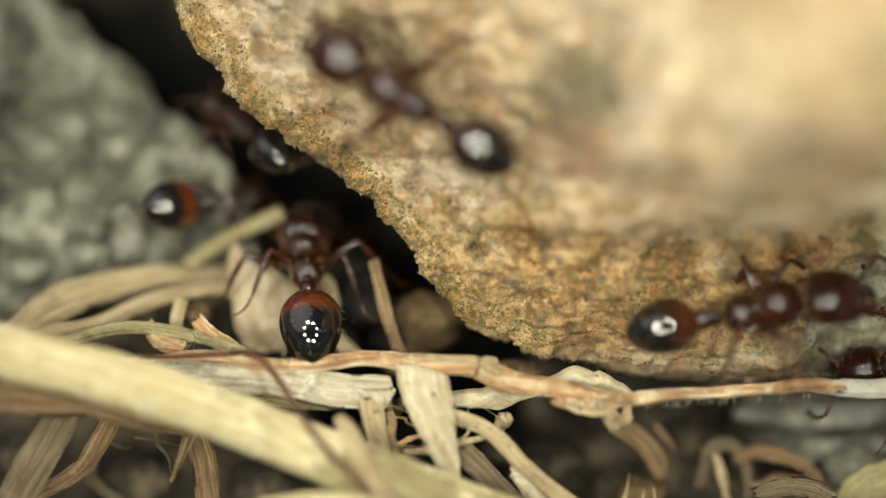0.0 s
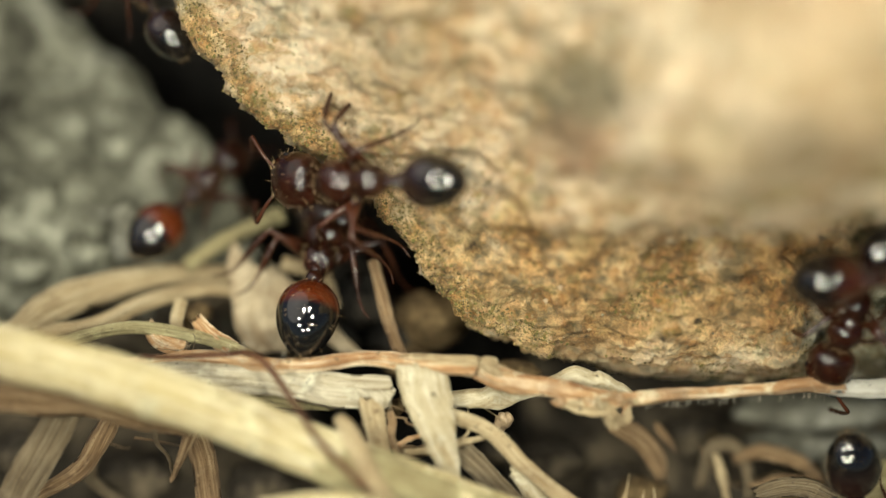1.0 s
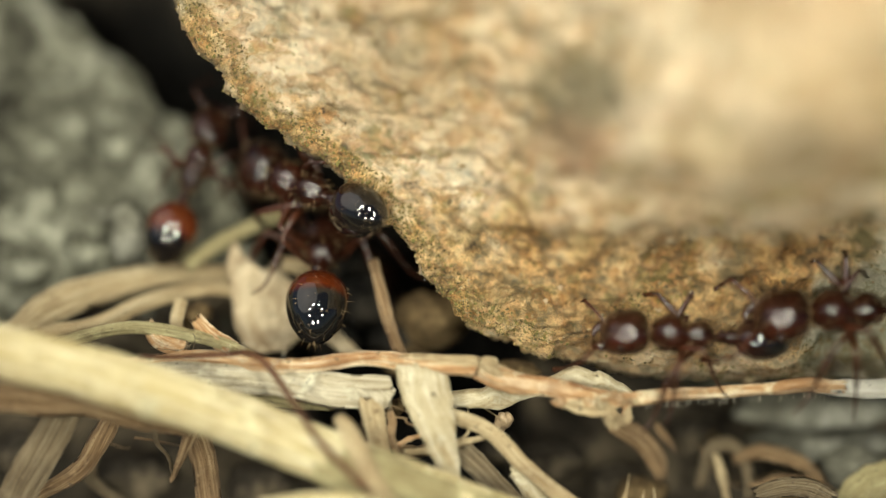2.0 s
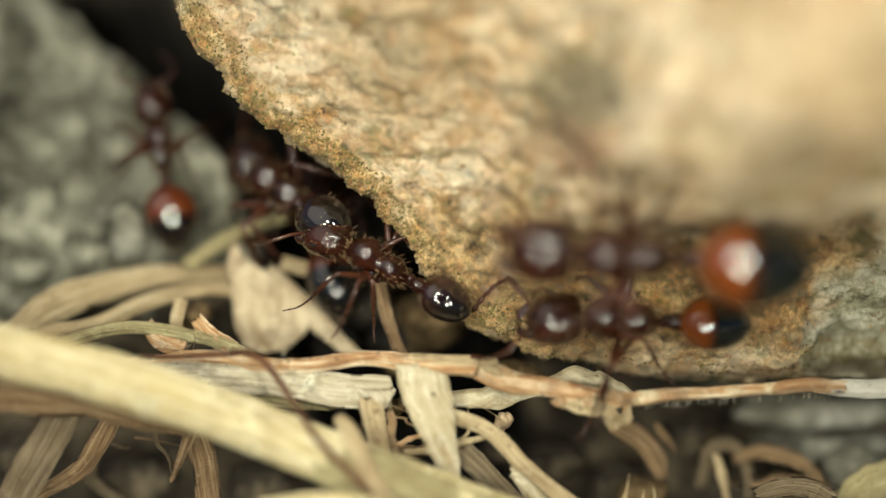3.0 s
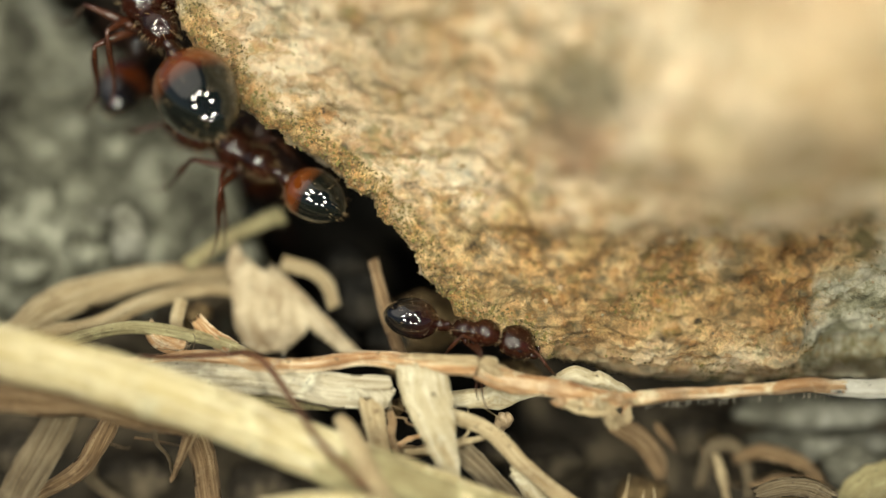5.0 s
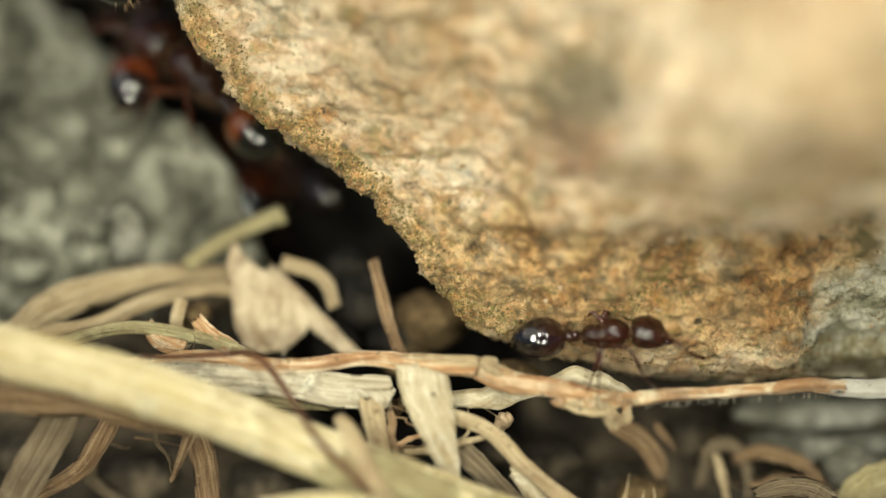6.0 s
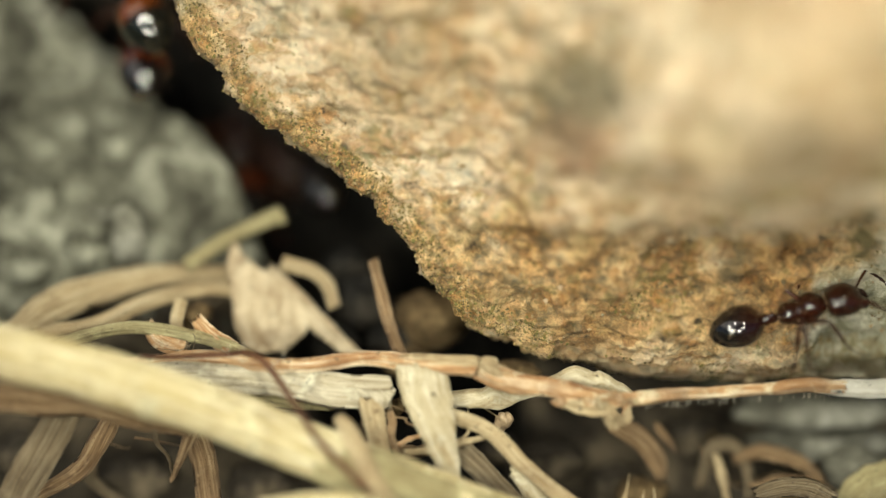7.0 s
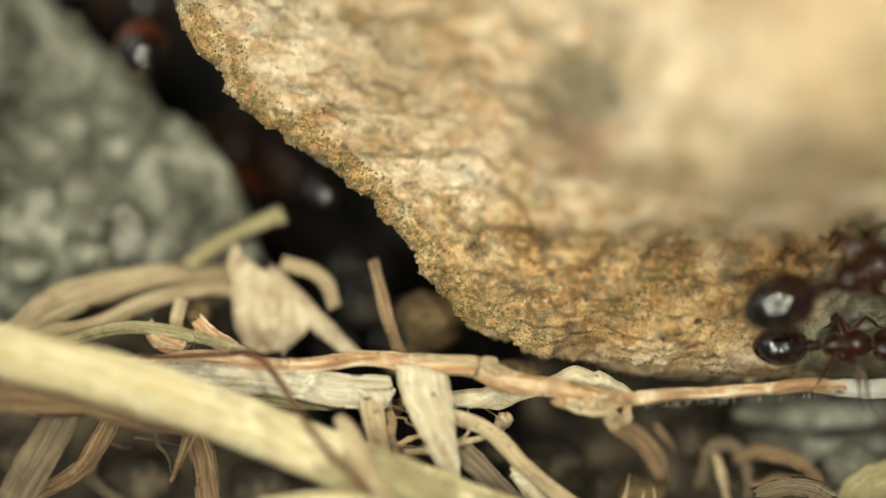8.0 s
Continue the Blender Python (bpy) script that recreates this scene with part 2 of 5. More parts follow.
def straw_material(name, dark, mid, light, streak=16.0, rough=0.55, stain=0.5):
    """Dead grass: streaks along the fibres (the UV map runs along and across, in millimetres), stains, dirt specks and fine relief."""
    m, n, l, b = material(name)
    tc = n.new("ShaderNodeTexCoord")
    co = tc.outputs["Object"]
    stretch = n.new("ShaderNodeMapping")
    stretch.inputs["Scale"].default_value = (0.45, streak, 1)
    l.new(tc.outputs["UV"], stretch.inputs[0])
    fibres = noise_node(n, l, stretch.outputs[0], 1.0, 6, 0.7)
    tone = ramp(n, [(0.34, dark), (0.48, mid), (0.62, light)])
    l.new(fibres, tone.inputs[0])
    # weathered blotches, browner than the fresh fibre
    blotch = ramp(n, [(0.44, (0, 0, 0)), (0.62, (1, 1, 1))])
    l.new(noise_node(n, l, co, 650, 7, 0.72), blotch.inputs[0])
    amount = n.new("ShaderNodeMath")
    amount.operation = "MULTIPLY"
    amount.inputs[1].default_value = stain
    l.new(blotch.outputs[0], amount.inputs[0])
    colour = mix_node(n, l, amount.outputs[0], tone.outputs[0], (0.62 * dark[0], 0.50 * dark[1], 0.38 * dark[2]))
    # pale worn fibre
    worn = ramp(n, [(0.56, (0, 0, 0)), (0.66, (1, 1, 1))])
    l.new(noise_node(n, l, co, 1500, 6, 0.7), worn.inputs[0])
    pale = n.new("ShaderNodeMath")
    pale.operation = "MULTIPLY"
    pale.inputs[1].default_value = 0.5
    l.new(worn.outputs[0], pale.inputs[0])
    colour = mix_node(n, l, pale.outputs[0], colour, tuple(min(0.85, 1.25 * c) for c in light))
    # dark specks of soil
    speck = ramp(n, [(0.30, (1, 1, 1)), (0.36, (0, 0, 0))])
    l.new(noise_node(n, l, co, 5200, 3), speck.inputs[0])
    dirt = n.new("ShaderNodeMath")
    dirt.operation = "MULTIPLY"
    dirt.inputs[1].default_value = 0.8
    l.new(speck.outputs[0], dirt.inputs[0])
    colour = mix_node(n, l, dirt.outputs[0], colour, (0.06, 0.04, 0.022))
    # crumbs of soil stuck on, in larger smudges
    smudge = ramp(n, [(0.57, (0, 0, 0)), (0.63, (1, 1, 1))])
    l.new(noise_node(n, l, co, 1250, 9, 0.8), smudge.inputs[0])
    faint = n.new("ShaderNodeMath")
    faint.operation = "MULTIPLY"
    faint.inputs[1].default_value = 0.32
    l.new(smudge.outputs[0], faint.inputs[0])
    colour = mix_node(n, l, faint.outputs[0], colour, (0.11, 0.085, 0.055))
    l.new(colour, b.inputs["Base Color"])
    b.inputs["Roughness"].default_value = rough
    relief = n.new("ShaderNodeMath")
    relief.operation = "ADD"
    l.new(fibres, relief.inputs[0])
    l.new(noise_node(n, l, co, 6000, 5, 0.7), relief.inputs[1])
    bump_node(n, l, b, relief.outputs[0], 0.00014, 1.0)
    return m


def cuticle_material(name, dark, light, rough, relief, scale):
    m, n, l, b = material(name)
    co = n.new("ShaderNodeTexCoord").outputs["Object"]
    tone = ramp(n, [(0.35, dark), (0.7, light)])
    l.new(noise_node(n, l, co, 1400, 3), tone.inputs[0])
    l.new(tone.outputs[0], b.inputs["Base Color"])
    b.inputs["Roughness"].default_value = rough
    b.inputs["Specular IOR Level"].default_value = 0.5
    bump_node(n, l, b, noise_node(n, l, co, scale, 3), relief, 0.6)
    return m


def gaster_material(name, base, band, tip, start, end):
    """Glossy cuticle that goes from the coloured base of the gaster to its black tip."""
    m, n, l, b = material(name)
    co = n.new("ShaderNodeTexCoord").outputs["Object"]
    xyz = n.new("ShaderNodeSeparateXYZ")
    l.new(co, xyz.inputs[0])
    span = n.new("ShaderNodeMapRange")
    span.inputs["From Min"].default_value, span.inputs["From Max"].default_value = 0.0009, -0.0009
    l.new(xyz.outputs[0], span.inputs["Value"])
    tone = ramp(n, [(0.0, base), (start, band), (end, tip), (1.0, tip)])
    l.new(span.outputs[0], tone.inputs[0])
    l.new(tone.outputs[0], b.inputs["Base Color"])
    b.inputs["Roughness"].default_value = 0.05
    b.inputs["Coat Weight"].default_value, b.inputs["Coat Roughness"].default_value = 0.5, 0.02
    b.inputs["Specular IOR Level"].default_value = 0.6
    bump_node(n, l, b, noise_node(n, l, co, 16000, 2), 0.000004, 0.5)
    return m


def grain_material(name, colours, rough=0.5):
    """Loose grains, each in one of the colours."""
    m, n, l, b = material(name)
    pick = ramp(n, [(k / len(colours), c) for k, c in enumerate(colours)])
    pick.color_ramp.interpolation = "CONSTANT"
    l.new(n.new("ShaderNodeNewGeometry").outputs["Random Per Island"], pick.inputs[0])
    co = n.new("ShaderNodeTexCoord").outputs["Object"]
    fine = ramp(n, [(0.3, (0.55, 0.55, 0.55)), (0.7, (1, 1, 1))])
    l.new(noise_node(n, l, co, 9000, 4), fine.inputs[0])
    l.new(mix_node(n, l, 0.8, pick.outputs[0], fine.outputs[0], "MULTIPLY"), b.inputs["Base Color"])
    b.inputs["Roughness"].default_value = rough
    return m


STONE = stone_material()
SAND = grain_material("sand_grains", [(0.366, 0.258, 0.130), (0.433, 0.316, 0.171), (0.266, 0.183, 0.089), (0.166, 0.124, 0.065), (0.416, 0.274, 0.154),
                                      (0.42, 0.31, 0.19), (0.333, 0.241, 0.122), (0.300, 0.258, 0.162), (0.399, 0.291, 0.154)])
MOSS = grain_material("dry_moss", [(0.19, 0.15, 0.045), (0.27, 0.19, 0.065), (0.16, 0.14, 0.042), (0.10, 0.08, 0.03), (0.34, 0.24, 0.10), (0.20, 0.175, 0.05), (0.40, 0.30, 0.16), (0.25, 0.16, 0.07)], 0.75)
SOIL = soil_material("grey_soil", (0.030, 0.028, 0.020), (0.126, 0.124, 0.092), (0.35, 0.35, 0.275), 620)
# soil darkened in colour for the shade of the litter hollow and the burrow
SHADED_HUMUS = soil_material("shaded_humus", (0.014, 0.012, 0.0095), (0.046, 0.038, 0.028), (0.15, 0.12, 0.080), 420)
BURROW_SHADE = soil_material("burrow_shade_earth", (0.004, 0.0038, 0.0035), (0.011, 0.0100, 0.0085), (0.036, 0.031, 0.024), 420)
CLOD = soil_material("pale_clod", (0.10, 0.095, 0.075), (0.20, 0.195, 0.155), (0.34, 0.335, 0.285), 500)
BROWN_CLOD = soil_material("brown_clod", (0.045, 0.029, 0.014), (0.115, 0.078, 0.038), (0.20, 0.14, 0.070), 600)
STRAW_YELLOW = straw_material("yellow_straw", (0.36, 0.275, 0.120), (0.53, 0.445, 0.24), (0.73, 0.665, 0.455), 5.0, 0.40, 0.30)
STRAW_BROWN = straw_material("brown_straw", (0.075, 0.052, 0.027), (0.17, 0.125, 0.070), (0.27, 0.22, 0.14), 14.0)
STRAW_PALE = straw_material("pale_straw", (0.253, 0.172, 0.081), (0.448, 0.339, 0.190), (0.632, 0.535, 0.345), 14.0)
STRAW_GREY = straw_material("weathered_straw", (0.31, 0.25, 0.155), (0.54, 0.475, 0.335), (0.75, 0.69, 0.54), 9.0, 0.55, 0.3)
STRAW_ORANGE = straw_material("tan_straw", (0.27, 0.118, 0.042), (0.53, 0.325, 0.155), (0.78, 0.66, 0.47), 7.0)
STRAW_WHITE = straw_material("bleached_straw", (0.484, 0.451, 0.370), (0.580, 0.556, 0.484), (0.660, 0.645, 0.580), 12.0, 0.5, 0.1)
STRAW_RUST = straw_material("rust_brown_straw", (0.105, 0.060, 0.026), (0.25, 0.155, 0.075), (0.42, 0.30, 0.17), 10.0)
STRAW_GREEN = straw_material("olive_straw", (0.196, 0.155, 0.069), (0.333, 0.287, 0.144), (0.460, 0.414, 0.230), 10.0)
MEMBRANE = straw_material("dry_membrane", (0.35, 0.27, 0.15), (0.54, 0.47, 0.315), (0.76, 0.71, 0.55), 4.0, 0.30, 0.45)
MEMBRANE.node_tree.nodes["Principled BSDF"].inputs["Transmission Weight"].default_value = 0.08
MEMBRANE.node_tree.nodes["Principled BSDF"].inputs["IOR"].default_value = 1.2
DRY_LEAF = straw_material("dry_leaf", (0.30, 0.22, 0.125), (0.50, 0.405, 0.265), (0.68, 0.59, 0.42), 3.0, 0.6, 0.55)
TENDRIL = straw_material("brown_tendril", (0.050, 0.019, 0.008), (0.125, 0.050, 0.021), (0.22, 0.10, 0.045), 8.0, 0.5)
HAIR = straw_material("plant_hair", (0.40, 0.36, 0.28), (0.55, 0.5, 0.4), (0.65, 0.62, 0.52), 4.0)
BODY = cuticle_material("red_brown_cuticle", (0.008, 0.0023, 0.0013), (0.030, 0.0072, 0.0032), 0.15, 0.00004, 6000)
LIMB = cuticle_material("brown_limb_cuticle", (0.017, 0.0058, 0.0032), (0.050, 0.0155, 0.0068), 0.20, 0.00003, 9000)
EYE = cuticle_material("black_eye", (0.004, 0.004, 0.004), (0.008, 0.008, 0.008), 0.12, 0.000003, 30000)
SETA = cuticle_material("golden_bristle", (0.20, 0.13, 0.06), (0.36, 0.25, 0.13), 0.35, 0.000001, 9000)
GASTER_RED = gaster_material("red_and_black_gaster", (0.05, 0.010, 0.003), (0.068, 0.013, 0.003), (0.004, 0.004, 0.004), 0.42, 0.52)
GASTER_ORANGE = gaster_material("orange_and_black_gaster", (0.080, 0.019, 0.0035), (0.105, 0.026, 0.004), (0.004, 0.005, 0.004), 0.38, 0.56)
GASTER_RUST = gaster_material("rust_and_black_gaster", (0.060, 0.013, 0.004), (0.075, 0.016, 0.004), (0.004, 0.003, 0.003), 0.52, 0.68)
GASTER_EMBER = gaster_material("black_gaster_with_red_base", (0.060, 0.014, 0.003), (0.050, 0.011, 0.003), (0.004, 0.003, 0.003), 0.12, 0.52)
GASTER_DARK = gaster_material("dark_gaster", (0.020, 0.005, 0.003), (0.012, 0.004, 0.003), (0.004, 0.0035, 0.0035), 0.35, 0.7)


# ---- building blocks ----
def mesh_of(name, verts, faces, mat, uv=None, smooth=True):
    me = bpy.data.meshes.new(name)
    me.from_pydata([tuple(v) for v in np.asarray(verts, float) * MM], [], faces)
    if uv is not None:
        layer = me.uv_layers.new(name="UVMap")
        index = np.empty(len(me.loops), np.int32)
        me.loops.foreach_get("vertex_index", index)
        layer.data.foreach_set("uv", np.asarray(uv, np.float32)[index].ravel())
    me.polygons.foreach_set("use_smooth", np.full(len(me.polygons), smooth))
    me.materials.append(mat)
    me.update()
    return me


def child(name, me, parent, m=None, label=""):
    ob = new(name, me)
    ob.parent = parent
    if m is not None:
        ob.matrix_basis = m
    return tagged(ob, label)


def grid_faces(rows, cols, closed=True):
    out = []
    for i in range(rows - 1):
        for j in range(cols if closed else cols - 1):
            k = (j + 1) % cols
            out.append((i * cols + j, i * cols + k, (i + 1) * cols + k, (i + 1) * cols + j))
    return out


def spline(points, steps):
    """A smooth line through the points (Catmull-Rom); any further numbers of a point are carried along."""
    p = np.asarray(points, float)
    if len(p) == 2:
        t = np.linspace(0, 1, steps)[:, None]
        return p[0] * (1 - t) + p[1] * t
    p = np.vstack([2 * p[0] - p[1], p, 2 * p[-1] - p[-2]])
    u = np.linspace(0, len(p) - 3 - 1e-6, steps)
    i = u.astype(int)
    f = (u - i)[:, None]
    a, b, c, d = p[i], p[i + 1], p[i + 2], p[i + 3]
    return 0.5 * (2 * b + (c - a) * f + (2 * a - 5 * b + 4 * c - d) * f ** 2 + (3 * b - a - 3 * c + d) * f ** 3)


FACING = np.array([0.0, -math.cos(radians(TILT)), math.sin(radians(TILT))])


def sweep(points, section, steps=40, face=None, taper=(1.0, 1.0), wobble=0.0, turn=0.0, salt=0, fray=0.0, skin=0.0):
    """Verts, faces and UVs of a closed section swept along a line. A point may carry a width factor as its fourth number.
    face: the way the flat side looks; turn: degrees by which the section twists on the way."""
    line = spline(points, steps)
    width = line[:, 3] if line.shape[1] > 3 else np.ones(steps)
    line = line[:, :3]
    width = width * np.linspace(taper[0], taper[1], steps)
    if wobble:
        line = line + wobble * np.stack([value_noise(line + 7 * k, 1.3, salt + k) for k in range(3)], 1)
        width = width * (1 + 1.2 * wobble * value_noise(line + 31, 0.7, salt + 9))
    tangent = np.gradient(line, axis=0)
    tangent /= np.linalg.norm(tangent, axis=1)[:, None]
    up = np.tile(FACING if face is None else np.asarray(face, float), (steps, 1))
    side = np.cross(tangent, up)
    side /= np.linalg.norm(side, axis=1)[:, None] + 1e-9
    up = np.cross(side, tangent)
    if turn:
        a = np.radians(np.linspace(0, turn, steps))[:, None]
        side, up = side * np.cos(a) + up * np.sin(a), up * np.cos(a) - side * np.sin(a)
    section = np.asarray(section, float)
    n = len(section)
    verts = (line[:, None, :] + side[:, None, :] * (section[None, :, 0:1] * width[:, None, None])
             + up[:, None, :] * (section[None, :, 1:2] * width[:, None, None])).reshape(-1, 3)
    if skin:
        grain = np.stack([np.repeat(np.arange(steps) * (0.25 * 40 / steps), n), np.tile(np.arange(n) * 1.0, steps), np.full(steps * n, salt * 3.1)], 1)
        push = value_noise(grain, 1.0, salt + 2) + 0.6 * value_noise(verts, 0.22, salt + 4)
        outward = verts - np.repeat(line, n, axis=0)
        outward /= np.linalg.norm(outward, axis=1)[:, None] + 1e-9
        verts = verts + outward * (skin * push)[:, None]
    if fray:
        cut = np.random.RandomState(salt + 5)
        for end, way in ((0, -1), (steps - 1, 1)):
            verts[end * n:(end + 1) * n] += (way * tangent[end]) * (fray * cut.uniform(-0.6, 0.6, n))[:, None]
    along = np.concatenate([[0], np.cumsum(np.linalg.norm(np.diff(line, axis=0), axis=1))])
    around = np.concatenate([[0], np.cumsum(np.linalg.norm(np.diff(section, axis=0), axis=1))])
    uv = np.stack(np.meshgrid(along + 3.7 * salt, around + 1.3 * salt, indexing="ij"), 2).reshape(-1, 2)
    faces = grid_faces(steps, n)
    faces.append(tuple(range(n - 1, -1, -1)))
    faces.append(tuple((steps - 1) * n + j for j in range(n)))
    return verts, faces, uv


def stem_section(radius, ridges=0, depth=0.0, squash=1.0, count=20):
    a = np.linspace(0, 2 * np.pi, count, endpoint=False)
    r = radius * (1 + depth * np.cos(ridges * a))
    return np.stack([r * np.cos(a), squash * r * np.sin(a)], 1)


def blade_section(width, thick, curl=0.2, ribs=3, count=11):
    """A thin leaf blade, arched across, with ribs along its face."""
    x = np.linspace(-1, 1, count)
    z = curl * width * (1 - x ** 2) * 0.5
    rib = 0.35 * thick * np.cos(x * math.pi * ribs)
    edge = thick * np.sqrt(np.clip(1.04 - x ** 2, 0, 1))
    top = np.stack([x * width / 2, z + edge / 2 + rib], 1)
    low = np.stack([x * width / 2, z - edge / 2], 1)[::-1]
    return np.vstack([top, low])


def joined(pieces):
    verts, faces, uvs, k = [], [], [], 0
    for v, f, u in pieces:
        verts.append(v)
        uvs.append(u)
        faces += [tuple(i + k for i in q) for q in f]
        k += len(v)
    return np.vstack(verts), faces, np.vstack(uvs)


def loose(name, pieces, mat, label, category, group="", kind=""):
    """A thing of one mesh, with its origin in its middle."""
    v, f, u = joined(pieces)
    mid = v.mean(axis=0)
    ob = new(name, mesh_of(name, v - mid, f, mat, u))
    ob.location = Vector(mid) * MM
    return tagged(ob, label, category, group, kind)


def patch(left, right, thick, salt, steps=40, across=14, bow=0.15):
    """A torn flat scrap between its left and right edges, slightly bowed and wrinkled."""
    a, b = spline(left, steps), spline(right, steps)
    ragged = 0.05 * np.stack([value_noise(a * 1.0 + k, 0.25, salt + k) for k in range(3)], 1)
    a, b = a + ragged, b - 0.05 * np.stack([value_noise(b + k, 0.25, salt + 5 + k) for k in range(3)], 1)
    f = np.linspace(0, 1, across)
    mid = a[:, None] * (1 - f)[None, :, None] + b[:, None] * f[None, :, None]
    # torn ends
    for end, inner, ways in ((0, 1, np.arange(steps)), (steps - 1, steps - 2, np.arange(steps)[::-1])):
        out = mid[end] - mid[inner]
        out /= np.linalg.norm(out, axis=1)[:, None] + 1e-9
        cut = 0.16 * value_noise(mid[end] * 1.0, 0.16, salt + 21) + 0.10 * value_noise(mid[end] * 1.0, 0.07, salt + 22)
        mid = mid + out[None] * cut[None, :, None] * np.clip(1 - ways / (0.3 * steps), 0, 1)[:, None, None]
    width = np.linalg.norm(b - a, axis=1)[:, None]
    lift = bow * width * (4 * f * (1 - f))[None, :] + 0.10 * fractal(mid.reshape(-1, 3), 0.8, 3, salt + 11).reshape(steps, across)
    skin = mid + FACING * lift[:, :, None]
    n = steps * across
    v = np.vstack([(skin + FACING * thick / 2).reshape(-1, 3), (skin - FACING * thick / 2).reshape(-1, 3)])
    quads = grid_faces(steps, across, False)
    faces = [q[::-1] for q in quads] + [tuple(i + n for i in q) for q in quads]
    border = ([(0, j) for j in range(across)] + [(i, across - 1) for i in range(1, steps)]
              + [(steps - 1, j) for j in range(across - 2, -1, -1)] + [(i, 0) for i in range(steps - 2, 0, -1)])
    ids = [i * across + j for i, j in border]
    faces += [(p, q, q + n, p + n) for p, q in zip(ids, ids[1:] + ids[:1])]
    along = np.concatenate([[0], np.cumsum(np.linalg.norm(np.diff(a, axis=0), axis=1))])
    uv = np.stack([np.repeat(along, across), (f[None, :] * width).ravel()], 1)
    return v, faces, np.vstack([uv, uv])


def clod(centre, size, salt, squash=(1, 1, 1)):
    """An uneven lump of soil or a grain of gravel."""
    rings, sides = 22, 26
    a = np.linspace(0.02, math.pi - 0.02, rings)
    b = np.linspace(0, 2 * np.pi, sides, endpoint=False)
    v = np.stack([np.outer(np.sin(a), np.cos(b)).ravel(), np.outer(np.sin(a), np.sin(b)).ravel(), np.repeat(np.cos(a), sides)], 1)
    v = v * (1 + 0.40 * fractal(v + 9.1 * salt, 0.9, 4, salt) + 0.10 * grain_noise(v + salt, 0.4, salt))[:, None] * np.array(squash)
    f = [q[::-1] for q in grid_faces(rings, sides)] + [tuple(range(sides)), tuple((rings - 1) * sides + j for j in range(sides - 1, -1, -1))]
    return v * size + np.array(centre), f, v[:, :2]


def bundle(name, label, category, centre):
    """An Empty for a thing of several parts, at its base."""
    ob = new(name)
    ob.empty_display_size = 0.001
    ob.location = Vector(centre) * MM
    return tagged(ob, label, category)


def under(parent, name, pieces, mat, label=""):
    """A part of a thing that was made with loose(), given in the place's own millimetres."""
    v, f, u = joined(pieces)
    v = v - np.array(parent.location) / MM
    return child(name, mesh_of(name, v, f, mat, u), parent, None, label)


# ---- the stone ----
RIM = [
    (37, 14.67), (79, 14.96), (122, 16.48), (157, 18.39), (175, 19.73), (193.9, 18.18), (196.5, 17.95), (198.4, 17.74), (200.1, 17.33), (202.2, 17.38), (203.9, 17.22), (205.7, 16.99), (207.8, 16.77), (209.9, 16.48), (212.1, 16.14), (214.7, 15.95), (217.3, 15.64), (219.5, 15.71), (221.0, 15.6), (222.8, 15.57), (224.5, 15.56), (226.1, 15.75), (227.7, 15.89), (230.2, 15.94), (231.9, 16.03), (233.7, 16.06), (235.5, 16.06), (237.0, 15.93), (238.6, 15.91), (240.2, 15.79), (242.1, 15.58), (245.5, 15.44), (249.8, 15.16), (254.1, 14.85), (258.5, 14.57), (264.2, 14.32), (270, 14.28), (276, 14.4), (283, 14.7), (296, 15.2), (319, 15.6), (354, 14.9)]


